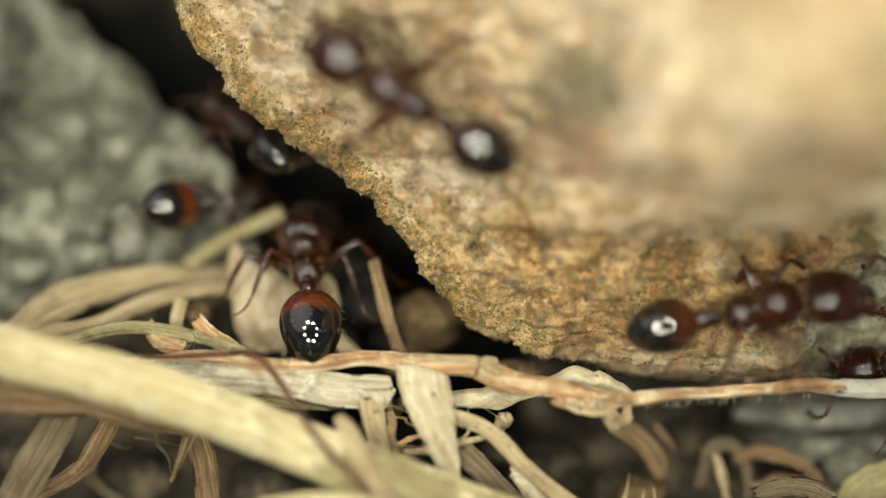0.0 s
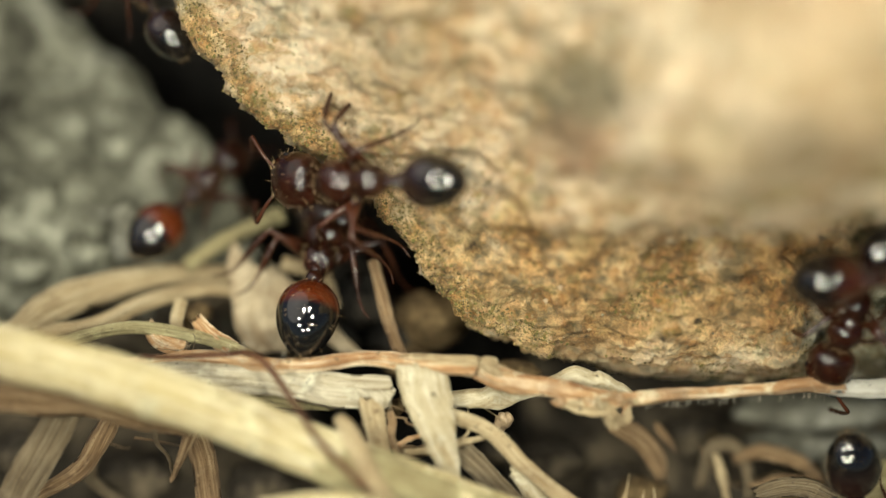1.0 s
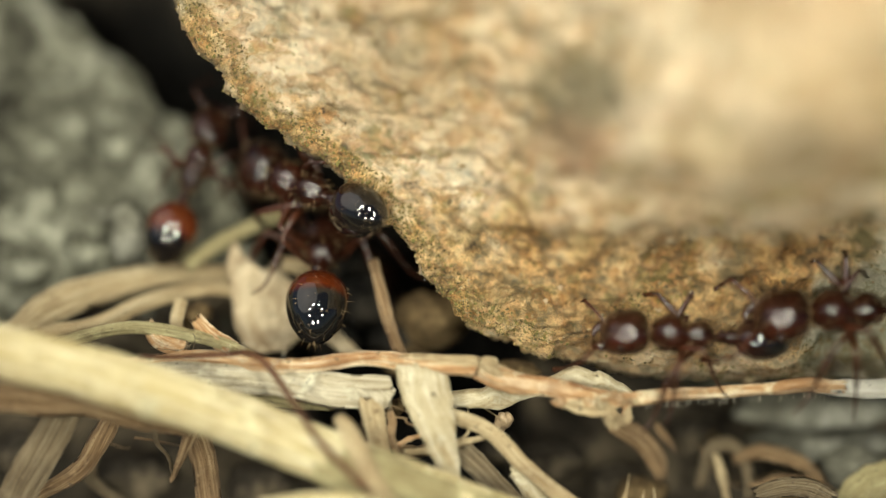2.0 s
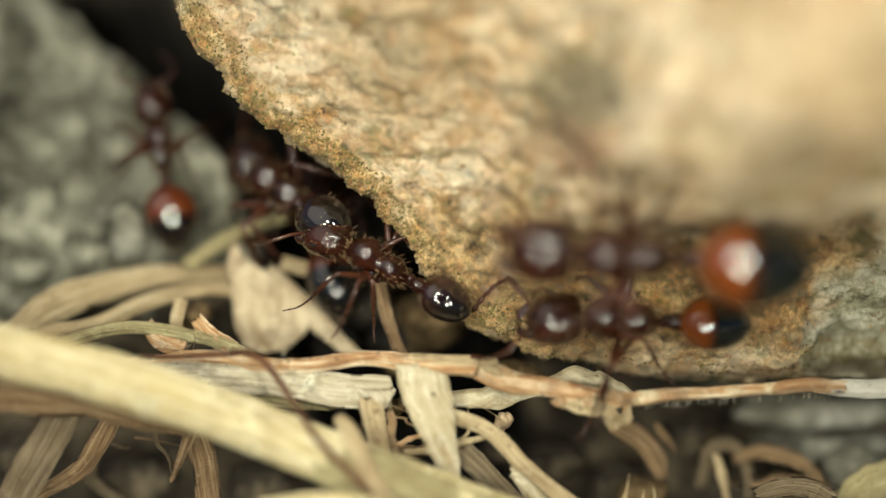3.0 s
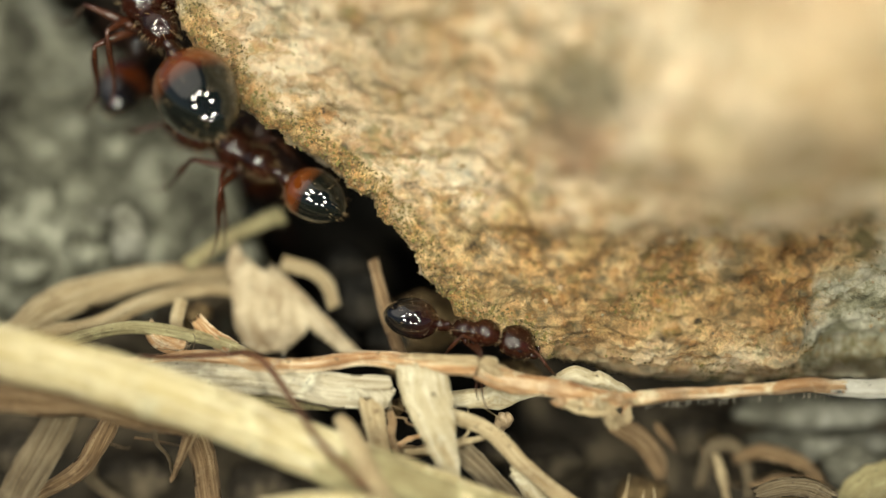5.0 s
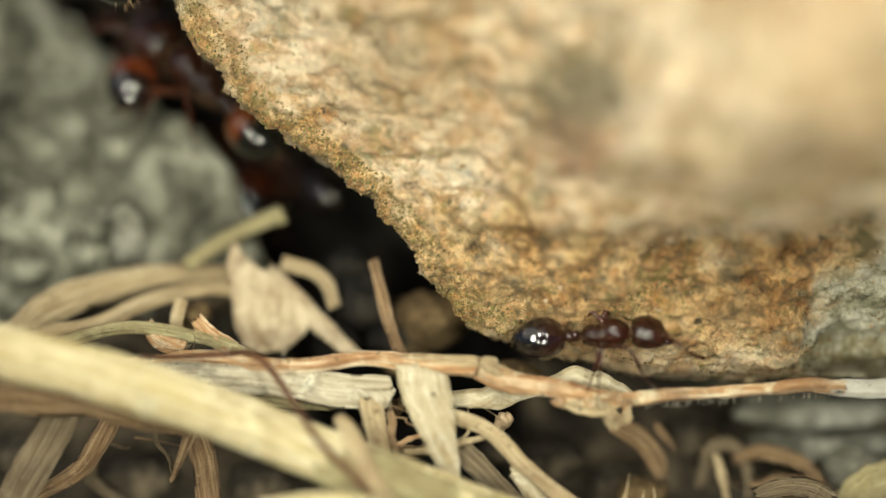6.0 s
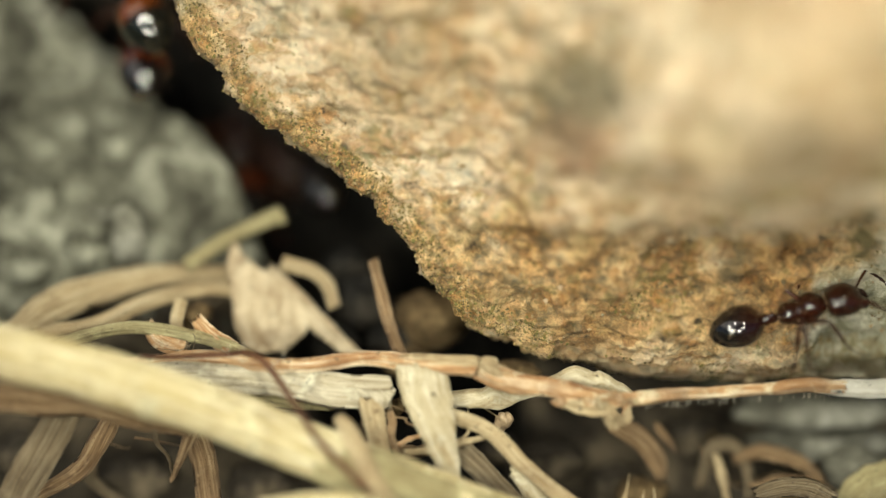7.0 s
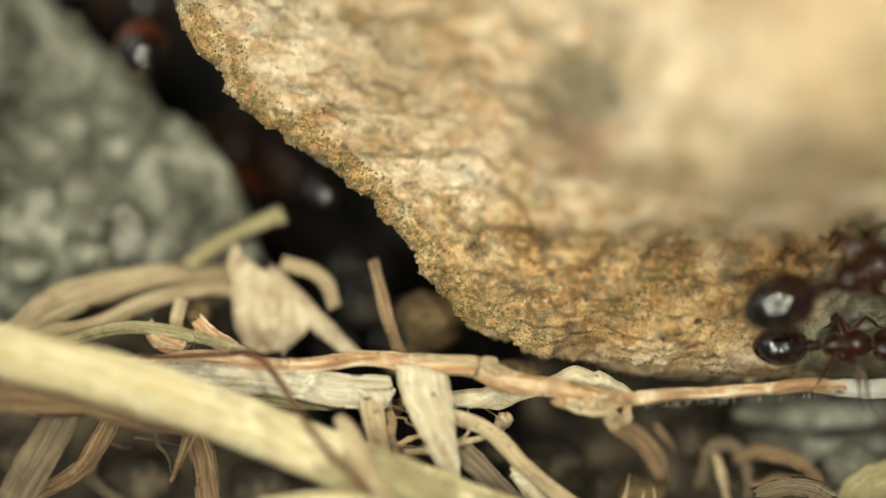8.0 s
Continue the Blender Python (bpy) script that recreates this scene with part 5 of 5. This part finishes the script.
# crumbs of soil and gravel
for place, size, squash, mat, salt in (((-0.29, 1.91, 2.65), 0.95, (1.25, 0.7, 0.8), BROWN_CLOD, 1), ((-1.05, 0.6, 2.05), 0.5, (1.2, 0.8, 0.7), BROWN_CLOD, 2),
        ((1.74, -0.38, 2.37), 0.5, (1.5, 0.8, 0.6), BROWN_CLOD, 3), ((-1.24, -1.68, 2.18), 0.30, (1, 0.8, 0.9), BROWN_CLOD, 4),
        ((-8.58, 3.29, 4.47), 0.75, (0.6, 0.45, 1.1), CLOD, 6), ((-9.73, 4.71, 4.1), 0.50, (1.2, 0.6, 0.8), CLOD, 7), ((-11.32, 4.65, 4.77), 0.9, (1, 0.7, 1), SOIL, 8),
        ((-9.12, 5.96, 5.73), 0.7, (1, 0.6, 0.8), SOIL, 9), ((-11.69, 3.15, 3.5), 0.8, (1, 0.6, 0.8), SOIL, 10), ((-9.83, 3.4, 3.89), 0.6, (1, 0.6, 0.9), SOIL, 11),
        ((11.37, -0.61, -1.02), 0.95, (1.1, 0.8, 0.75), CLOD, 12), ((9.47, 2.25, -0.22), 0.5, (1.2, 0.8, 0.7), SOIL, 14),
        ((10.36, 1.22, 0.03), 1.0, (1.8, 0.8, 0.40), CLOD, 15), ((10.33, 0.57, -0.64), 1.0, (1.7, 0.8, 0.36), CLOD, 16), ((5.26, -1.25, -0.91), 0.5, (1.2, 0.8, 0.8), BROWN_CLOD, 17),
        ((9.22, -1.21, -0.85), 0.4, (1.6, 0.6, 0.8), BROWN_CLOD, 18), ((-6.74, 1.08, 3.2), 0.5, (1, 0.8, 0.8), BROWN_CLOD, 19), ((6.88, 1.09, -0.74), 0.6, (1, 0.8, 0.8), BROWN_CLOD, 20)):
    pale = mat is not BROWN_CLOD
    loose("soil_clod", [clod(place, size, salt, squash)], mat, "pale grey crumb of dry soil on the bank" if pale else "brown crumb of earth among the litter", "soil clod", "soil crumbs")

# lumps in the burrow's mouth and the litter's hollow, their colour dimmed for shade
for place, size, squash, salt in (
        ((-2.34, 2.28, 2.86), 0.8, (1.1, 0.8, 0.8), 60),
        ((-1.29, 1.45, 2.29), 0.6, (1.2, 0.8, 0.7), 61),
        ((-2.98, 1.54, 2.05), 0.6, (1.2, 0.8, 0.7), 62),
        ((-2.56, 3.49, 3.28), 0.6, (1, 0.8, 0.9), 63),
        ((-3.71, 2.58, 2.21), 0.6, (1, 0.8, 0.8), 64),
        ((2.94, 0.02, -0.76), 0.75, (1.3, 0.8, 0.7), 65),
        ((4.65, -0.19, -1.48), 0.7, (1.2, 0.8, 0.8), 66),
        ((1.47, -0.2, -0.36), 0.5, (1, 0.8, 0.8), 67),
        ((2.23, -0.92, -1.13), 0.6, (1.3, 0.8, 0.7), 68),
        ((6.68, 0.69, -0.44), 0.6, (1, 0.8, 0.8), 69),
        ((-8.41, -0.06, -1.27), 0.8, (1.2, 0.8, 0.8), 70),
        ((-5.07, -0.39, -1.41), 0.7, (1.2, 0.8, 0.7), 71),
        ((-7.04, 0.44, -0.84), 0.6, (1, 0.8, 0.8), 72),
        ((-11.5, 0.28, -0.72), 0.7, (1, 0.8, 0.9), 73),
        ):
    loose("soil_clod", [clod(place, size, salt, squash)], BURROW_SHADE if salt < 65 else SHADED_HUMUS, "dark brown lump of earth, darkened for shade deep in the litter", "soil clod", "soil crumbs")
loose("sand_grain", [clod((1.57, -1.88, 1.86), 0.26, 41, (0.9, 0.8, 1.1))], SAND, "rounded pinkish sand grain behind the grass stems", "sand grain")
# loose fibres in the litter
scraps = random.Random(8)
for k, (place, spread, count, mat) in enumerate((((-1.23, -2.53, 2.34), 0.8, 5, STRAW_RUST), ((0.97, -2.36, 2.22), 0.9, 3, STRAW_PALE), ((-7.14, -1.02, 3.61), 1.0, 3, STRAW_BROWN),
        ((4.32, -2.41, 2.7), 0.6, 4, STRAW_PALE), ((8.35, -0.77, -0.9), 1.6, 3, STRAW_RUST), ((-8.14, -1.58, 0.83), 1.2, 2, STRAW_RUST))):
    for i in range(count):
        root = np.array(place) + np.array([scraps.gauss(0, spread * 0.6), scraps.gauss(0, 0.12), scraps.gauss(0, spread * 0.15)])
        way = np.array([scraps.uniform(-1, 1), scraps.uniform(-0.2, 0.2), scraps.uniform(-0.6, 0.6)])
        way = way / np.linalg.norm(way) * scraps.uniform(0.7, 1.5) * spread
        bend = np.array([scraps.uniform(-0.3, 0.3), 0, scraps.uniform(-0.3, 0.3)]) * spread
        line = [tuple(root - way / 2), tuple(root - way * 0.2 + bend), tuple(root + way * 0.15 + bend * 0.6), tuple(root + way / 2 - bend * 0.5)]
        loose("straw_fibre", [sweep(line, stem_section(scraps.uniform(0.014, 0.035), 3, 0.2, 0.6, 7), 24, None, (1, 0.4), 0.03, 30, 200 + 20 * k + i)],
              mat, "thin loose fibre of dry straw in the litter", "straw fibre", "loose straw fibres")


# ---- the colony ----
ANTS = {}
ANTS["straw"] = make_ant("dark ant with a red and black gaster, climbing into the burrow", 1.139, 1.0, "red", 0, 10, 0, -30, hind=30)
ANTS["face"] = make_ant("red-brown ant with a black gaster crossing the stone's face", 1.116, 0.88, "dark", 0, 10)
ANTS["soil"] = make_ant("red-brown ant with a red and black gaster on soil", 0.758, 1.28, "rust", 0, 0)
ANTS["rim"] = make_ant("small dark red-brown ant hurrying up beside the stone's rim", 0.697, 1.2, "dark")
ANTS["skirt"] = make_ant("long red-brown ant with a black and red gaster on stone", 1.154, 0.88, "ember", 0, 10)
ANTS["turner"] = make_ant("dark brown ant coming round the stone and along its rim", 0.935, 0.85, "dark", 0, 12)
ANTS["climber"] = make_ant("dark brown ant with a black gaster climbing down past the straw", 0.977, 1.05, "dark")
ANTS["major"] = make_ant("large red-brown ant with fat orange and black gaster on stone", 1.265, 1.18, "orange", 0, 8)
ANTS["follower"] = make_ant("red-brown ant with an orange-based gaster under the stone's edge", 1.060, 0.93, "orange", 0, 8)
ANTS["lone"] = make_ant("small dark brown ant with a black gaster on the stone", 0.705, 1.1, "dark", 0, 6)
ANTS["backer"] = make_ant("dark red-brown ant backing along the stone's lower edge", 0.977, 1.05, "dark")

PATHS = {
    "straw": [
        (0, -3.69, 1.62, 4.49, 1, 6, 96),
        (0.2, -3.16, 1.65, 4.36, 3, 10, 92),
        (0.4, -2.79, 1.66, 4.30, 5, 12, 86),
        (0.7, -2.93, 1.69, 4.61, 6, 6, 83),
        (1, -3.23, 1.72, 4.86, 5, 2, 84),
        (1.3, -3.36, 1.85, 4.75, 5, 8, 86),
        (1.7, -3.54, 1.92, 4.73, 3, 11, 91),
        (2.3, -2.88, 2.95, 4.45, -1, 4, 85),
        (2.8, -3.08, 3.95, 4.48, 1, 2, 95),
        (3.1, -3.47, 4.67, 4.21, 1, 1, 101),
        (3.5, -4.16, 6.27, 4.16, 1, -0, 99),
        (4.2, -5.05, 7.99, 4.09, 1, -1, 95),
        (5, -5.64, 8.64, 4.24, 0, -3, 93),
        (6.5, -5.66, 8.64, 4.24, 0, -3, 93),
        (7, -5.84, 8.71, 4.27, 0, -1, 93),
        (7.5, -5.84, 8.73, 4.33, 0, -2, 93),
        (8, -5.89, 8.7, 4.32, 0, -2, 91),
    ],
    "face": [
        (0, -1.05, -1.05, 11.12, -61, -28, 161),
        (0.2, -1.19, -0.85, 9.75, -61, -6, 157),
        (0.4, -1.5, -0.57, 9.27, -64, 4, 155),
        (0.6, -1.82, -0.42, 8.91, -65, 7, 153),
        (0.8, -1.94, -0.02, 8.33, -67, 14, 150),
        (1, -2.28, 0.24, 7.92, -69, 16, 150),
        (1.2, -2.65, 0.59, 7.34, -72, 23, 150),
        (1.4, -2.98, 0.99, 6.87, -75, 25, 144),
        (1.5, -3.12, 1.23, 6.81, -68, 15, 138),
        (1.7, -3.45, 1.84, 6.64, -66, 13, 132),
        (2.2, -3.94, 2.61, 6.46, -58, 4, 128),
        (2.8, -4.55, 3.29, 6.49, -52, -1, 124),
        (2.95, -4.37, 2.96, 6.21, -50, 2, 122),
        (3.2, -4.44, 4.92, 5.19, -44, 10, 118),
        (3.5, -4.42, 6.52, 4.36, -40, 14, 116),
        (4, -4.39, 7.61, 3.83, -38, 16, 115),
        (6, -4.43, 7.80, 3.76, -38, 16, 115),
        (8, -4.47, 7.81, 3.79, -38, 16, 114),
    ],
    "soil": [
        (0, -6.16, 4.27, 4.9, 31, 21, 50),
        (0.2, -6.35, 4.32, 5.02, 29, 16, 52),
        (0.4, -6.45, 4.3, 5.11, 28, 14, 50),
        (0.6, -6.48, 4.18, 5.17, 27, 5, 49),
        (0.8, -6.6, 4.04, 5.32, 25, -5, 48),
        (1, -6.59, 3.97, 5.51, 23, -15, 52),
        (1.2, -6.54, 3.88, 5.64, 22, -22, 54),
        (1.5, -6.49, 3.62, 5.98, 24, -35, 51),
        (1.7, -6.5, 3.68, 6.07, 23, -36, 53),
        (2.3, -7.22, 4.15, 6.12, 7, -36, 87),
        (2.8, -7.73, 4.1, 6.39, -4, -43, 108),
        (3.1, -7.72, 4.72, 6.47, -2, -44, 103),
        (3.5, -8.14, 5.36, 6.69, 2, -32, 96),
        (3.8, -8.18, 6.11, 6.98, 7, -19, 87),
        (4, -8.07, 6.41, 7.41, 11, -17, 79),
        (4.3, -8.09, 6.79, 7.98, 14, -15, 74),
        (4.7, -8.24, 6.98, 8.38, 14, -17, 73),
        (5.3, -8.34, 7.38, 8.33, 11, -16, 80),
        (5.8, -8.34, 7.43, 8.44, 8, -17, 84),
        (6.5, -8.3, 7.47, 8.43, 7, -16, 87),
        (7, -8.17, 7.64, 8.57, 5, -13, 90),
        (7.5, -8.24, 7.78, 8.82, 5, -14, 91),
        (8, -8.3, 7.99, 9.21, 4, -15, 92),
    ],
    "rim": [
        (0, -5.56, 4.81, 7.03, -19, -2, 127),
        (0.2, -6.01, 4.64, 7.54, -20, -10, 132),
        (0.4, -6.59, 4.58, 8.36, -21, -21, 136),
        (0.6, -7.21, 4.88, 8.99, -18, -20, 130),
        (0.8, -7.69, 5.29, 9.6, -17, -20, 128),
        (1, -8.2, 5.78, 10.67, -17, -27, 128),
        (1.3, -8.99, 6.74, 11.4, -15, -19, 124),
        (1.7, -10.2, 7.53, 12.69, -15, -19, 125),
        (8, -11.26, 7.61, 13.35, -17, -29, 128),
    ],
    "skirt": [
        (0, 8.06, -2.08, 5.47, 11, -10, 1),
        (0.2, 8.65, -2.17, 5.7, 11, -8, -1),
        (0.4, 9.25, -2.18, 6.1, 11, -15, 1),
        (0.6, 10.2, -2.17, 6.6, 11, -15, -1),
        (0.8, 11.25, -2.4, 6.95, 11, -12, -5),
        (1, 12.09, -2.89, 6.97, 11, -6, -8),
        (1.2, 12.35, -2.94, 7.25, 11, -4, -9),
        (1.5, 13.31, -2.87, 7.56, 11, -8, -7),
        (1.8, 14.64, -2.61, 7.97, 11, -10, -5),
        (2.3, 18.29, -1.82, 9.24, 11, -12, -5),
        (8, 19.7, -1.68, 9.48, 11, -12, -5),
    ],
    "turner": [
        (0, 15.35, 1.04, 5.55, -8, 14, 136),
        (0.4, 13.97, 0.64, 5.02, -18, 37, 143),
        (0.7, 11.85, 0.19, 4.79, -62, 63, 145),
        (0.8, 10.69, -0.95, 5.11, -92, 67, 134),
        (1, 10.46, -1.76, 5.03, -76, 73, 180),
        (1.1, 10.46, -1.26, 4.44, -45, 57, 150),
        (1.2, 10.54, -1.15, 4.45, -21, 18, 169),
        (1.4, 10.19, -1.7, 4.79, -22, 5, -177),
        (1.7, 9.1, -1.75, 4.72, -21, 2, -179),
        (2, 6.21, -1.77, 4.49, -21, -2, 179),
        (2.4, 2.38, -1.14, 4.59, -18, -10, 167),
        (2.8, -0.67, -0.47, 5.17, -14, -16, 157),
        (3.1, -2.12, 0.37, 5.69, -13, -16, 151),
        (3.5, -3.93, 2.17, 6.54, -4, -5, 127),
        (3.8, -5.39, 2.99, 8.39, -4, -9, 128),
        (4, -6.52, 3.77, 9.34, -4, -1, 128),
        (4.3, -7.5, 4.56, 10.6, -2, -4, 124),
        (4.7, -8.98, 5.5, 11.43, 0, -10, 119),
        (5.2, -11.19, 7.09, 13.49, -1, -10, 122),
        (8, -11.87, 7.91, 14.78, -0, -11, 120),
    ],
    "climber": [
        (0, 12.32, -1.29, 3.45, -53, 29, 158),
        (0.3, 12.08, -1.14, 3.17, -116, 55, 152),
        (0.6, 11.66, -1.39, 3.03, -161, 81, 142),
        (0.8, 11.28, -1.78, 2.22, 135, 85, 85),
        (1, 10.93, -3.48, -0.67, 43, 81, -6),
        (1.2, 10.85, -3.53, -1.04, 52, 78, 6),
        (1.4, 11, -3.6, -1.37, 52, 77, 7),
        (1.7, 11.45, -4.02, -2.33, 48, 76, 2),
        (2.2, 12.7, -4.73, -3.89, 49, 71, 7),
        (8, 12.7, -4.89, -4.14, 49, 71, 6),
    ],
    "major": [
        (0, 18.28, -2.49, 10.51, -57, 31, -158),
        (1.7, 17.56, -2.54, 10.43, -57, 30, -159),
        (2.4, 10.92, -3.61, 8.9, -62, 15, -170),
        (2.6, 8.71, -3.87, 8.49, -62, 14, -171),
        (2.8, 6.39, -4.01, 8.27, -63, 8, -175),
        (3, 4.49, -3.83, 8.17, -64, -3, 178),
        (3.1, 3.72, -3.67, 8.05, -63, -7, 176),
        (3.3, 1.55, -3.14, 8.14, -63, -8, 173),
        (3.5, -0.3, -2.51, 8.34, -63, -6, 171),
        (3.6, -1.16, -1.82, 8.62, -62, -7, 168),
        (3.8, -2.91, -0.78, 9.39, -61, -8, 163),
        (4, -4.81, 0.43, 9.26, -60, -1, 152),
        (4.2, -5.96, 1.17, 9.58, -61, 1, 149),
        (4.4, -6.89, 1.63, 9.44, -64, 7, 150),
        (4.5, -7.12, 2.18, 9.22, -64, 10, 144),
        (4.7, -6.92, 3.42, 9.95, -40, -9, 121),
        (5, -7.69, 4.43, 10.55, -31, -18, 117),
        (5.4, -8.53, 5.63, 11.28, -25, -22, 112),
        (5.8, -9.13, 6.78, 11.76, -22, -22, 109),
        (6, -9.63, 8.07, 12.95, -22, -23, 109),
        (6.5, -10.58, 9.53, 14.41, -23, -24, 111),
        (8, -10.58, 10, 15.19, -23, -24, 111),
    ],
    "follower": [
        (0, 14.71, -1.02, 6.25, -29, 4, -177),
        (1.2, 13.87, -1.36, 5.72, -29, 8, -175),
        (1.7, 11.89, -1.63, 5.28, -29, 4, -178),
        (2.2, 9.5, -1.72, 5.13, -29, 3, -178),
        (2.8, 6.4, -1.84, 4.95, -29, 5, -177),
        (3.1, 3.8, -1.81, 4.99, -29, -4, 177),
        (3.3, 2.72, -1.77, 4.87, -29, -6, 177),
        (3.5, 1.58, -1.6, 4.84, -29, -7, 174),
        (3.7, 0.38, -1.13, 5.01, -28, -13, 166),
        (4, -1.65, -0.4, 5.48, -27, -16, 159),
        (4.2, -2.65, 0.29, 5.8, -26, -14, 154),
        (4.5, -3.57, 1.22, 6.07, -24, -10, 148),
        (4.7, -4.54, 2.17, 6.4, -23, -7, 143),
        (5.2, -5.5, 3.41, 7.31, -24, -13, 146),
        (5.8, -6.61, 5.04, 7.57, -25, -14, 150),
        (6, -6.75, 5.83, 7.92, -22, -24, 141),
        (6.3, -7.63, 5.59, 9.48, -21, -23, 139),
        (6.5, -8.38, 6.25, 10.15, -19, -28, 132),
        (7, -9.1, 7.24, 11.04, -16, -34, 124),
        (7.3, -10.06, 8.18, 12.16, -17, -33, 126),
        (8, -10.72, 9.35, 14.01, -15, -34, 122),
    ],
    "lone": [
        (0, -2.4, 4.18, 3.14, 18, 51, 19),
        (3.8, -2.4, 4.18, 3.14, 18, 51, 19),
        (4.2, -1.19, 2.31, 3.4, 15, 42, 15),
        (4.5, -0.7, 1.21, 3.54, 15, 43, 4),
        (4.7, -0.16, 0.38, 3.91, 13, 31, -3),
        (5, 0.81, -0.86, 3.98, 11, 14, -3),
        (5.4, 2.33, -1.45, 4.24, 11, 2, -1),
        (5.8, 3.48, -1.31, 4.27, 11, 1, -0),
        (6, 4.16, -1.37, 4.24, 11, -2, 1),
        (6.3, 5.83, -1.25, 4.47, 11, -7, 4),
        (6.5, 7.03, -1.15, 4.72, 11, -16, 10),
        (6.6, 7.5, -1.13, 4.76, 11, -13, 9),
        (6.9, 8.73, -1.12, 4.78, 11, -12, 8),
        (7, 9.22, -1.1, 4.8, 11, -12, 7),
        (7.2, 9.67, -1.2, 4.65, 11, -10, 6),
        (7.5, 9.40, -1.26, 4.55, 11, -2, 1),
        (7.8, 9.93, -1.51, 4.14, 11, 3, -2),
        (8, 10.4, -1.58, 4.04, 11, 1, -0),
    ],
    "backer": [
        (0, 18.78, -1.36, 7.98, 17, -14, 9),
        (7.2, 18.07, -1.43, 7.86, 17, -14, 9),
        (7.5, 14.95, -1.6, 7.6, 17, -13, 9),
        (7.7, 12.96, -1.88, 7.14, 17, -14, 9),
        (7.8, 11.88, -2.05, 6.86, 17, -15, 10),
        (7.9, 11.2, -2.07, 6.65, 17, -18, 12),
        (8, 10.63, -2.02, 6.55, 17, -16, 10),
    ],
}


def motions():
    """Every ant along its path, with its legs in the tripod gait of a walking ant."""
    for number, (who, rows) in enumerate(PATHS.items()):
        ant, legs = ANTS[who]
        walk(ant, [(t, pose(x * MM, y * MM, z * MM, rx, ry, rz)) for t, x, y, z, rx, ry, rz in rows])
        # the phase of the gait goes by the way walked, one stride for each 2.6 mm or so
        times = np.round(np.arange(0, 8.01, 0.1), 2)
        way = np.array([[r[1], r[2], r[3]] for r in rows])
        stops = np.array([r[0] for r in rows])
        gone = np.concatenate([[0], np.cumsum(np.linalg.norm(np.diff(way, axis=0), axis=1))])
        phase = np.interp(times, stops, gone) / 2.6 * 2 * math.pi + number
        for leg, hip, yaw, sign, tripod in legs:
            keys, last = [], None
            for t, f in zip(times, phase):
                a = f + (math.pi if tripod else 0)
                now = (round(15 * math.sin(a) * sign, 1), round(max(0.0, math.cos(a)) * 11 * sign, 1))
                if now != last or t in (0.0, 8.0):
                    keys.append((float(t), pose(*hip, now[1], 0, yaw + now[0])))
                last = now
            walk(leg, keys)


motions()
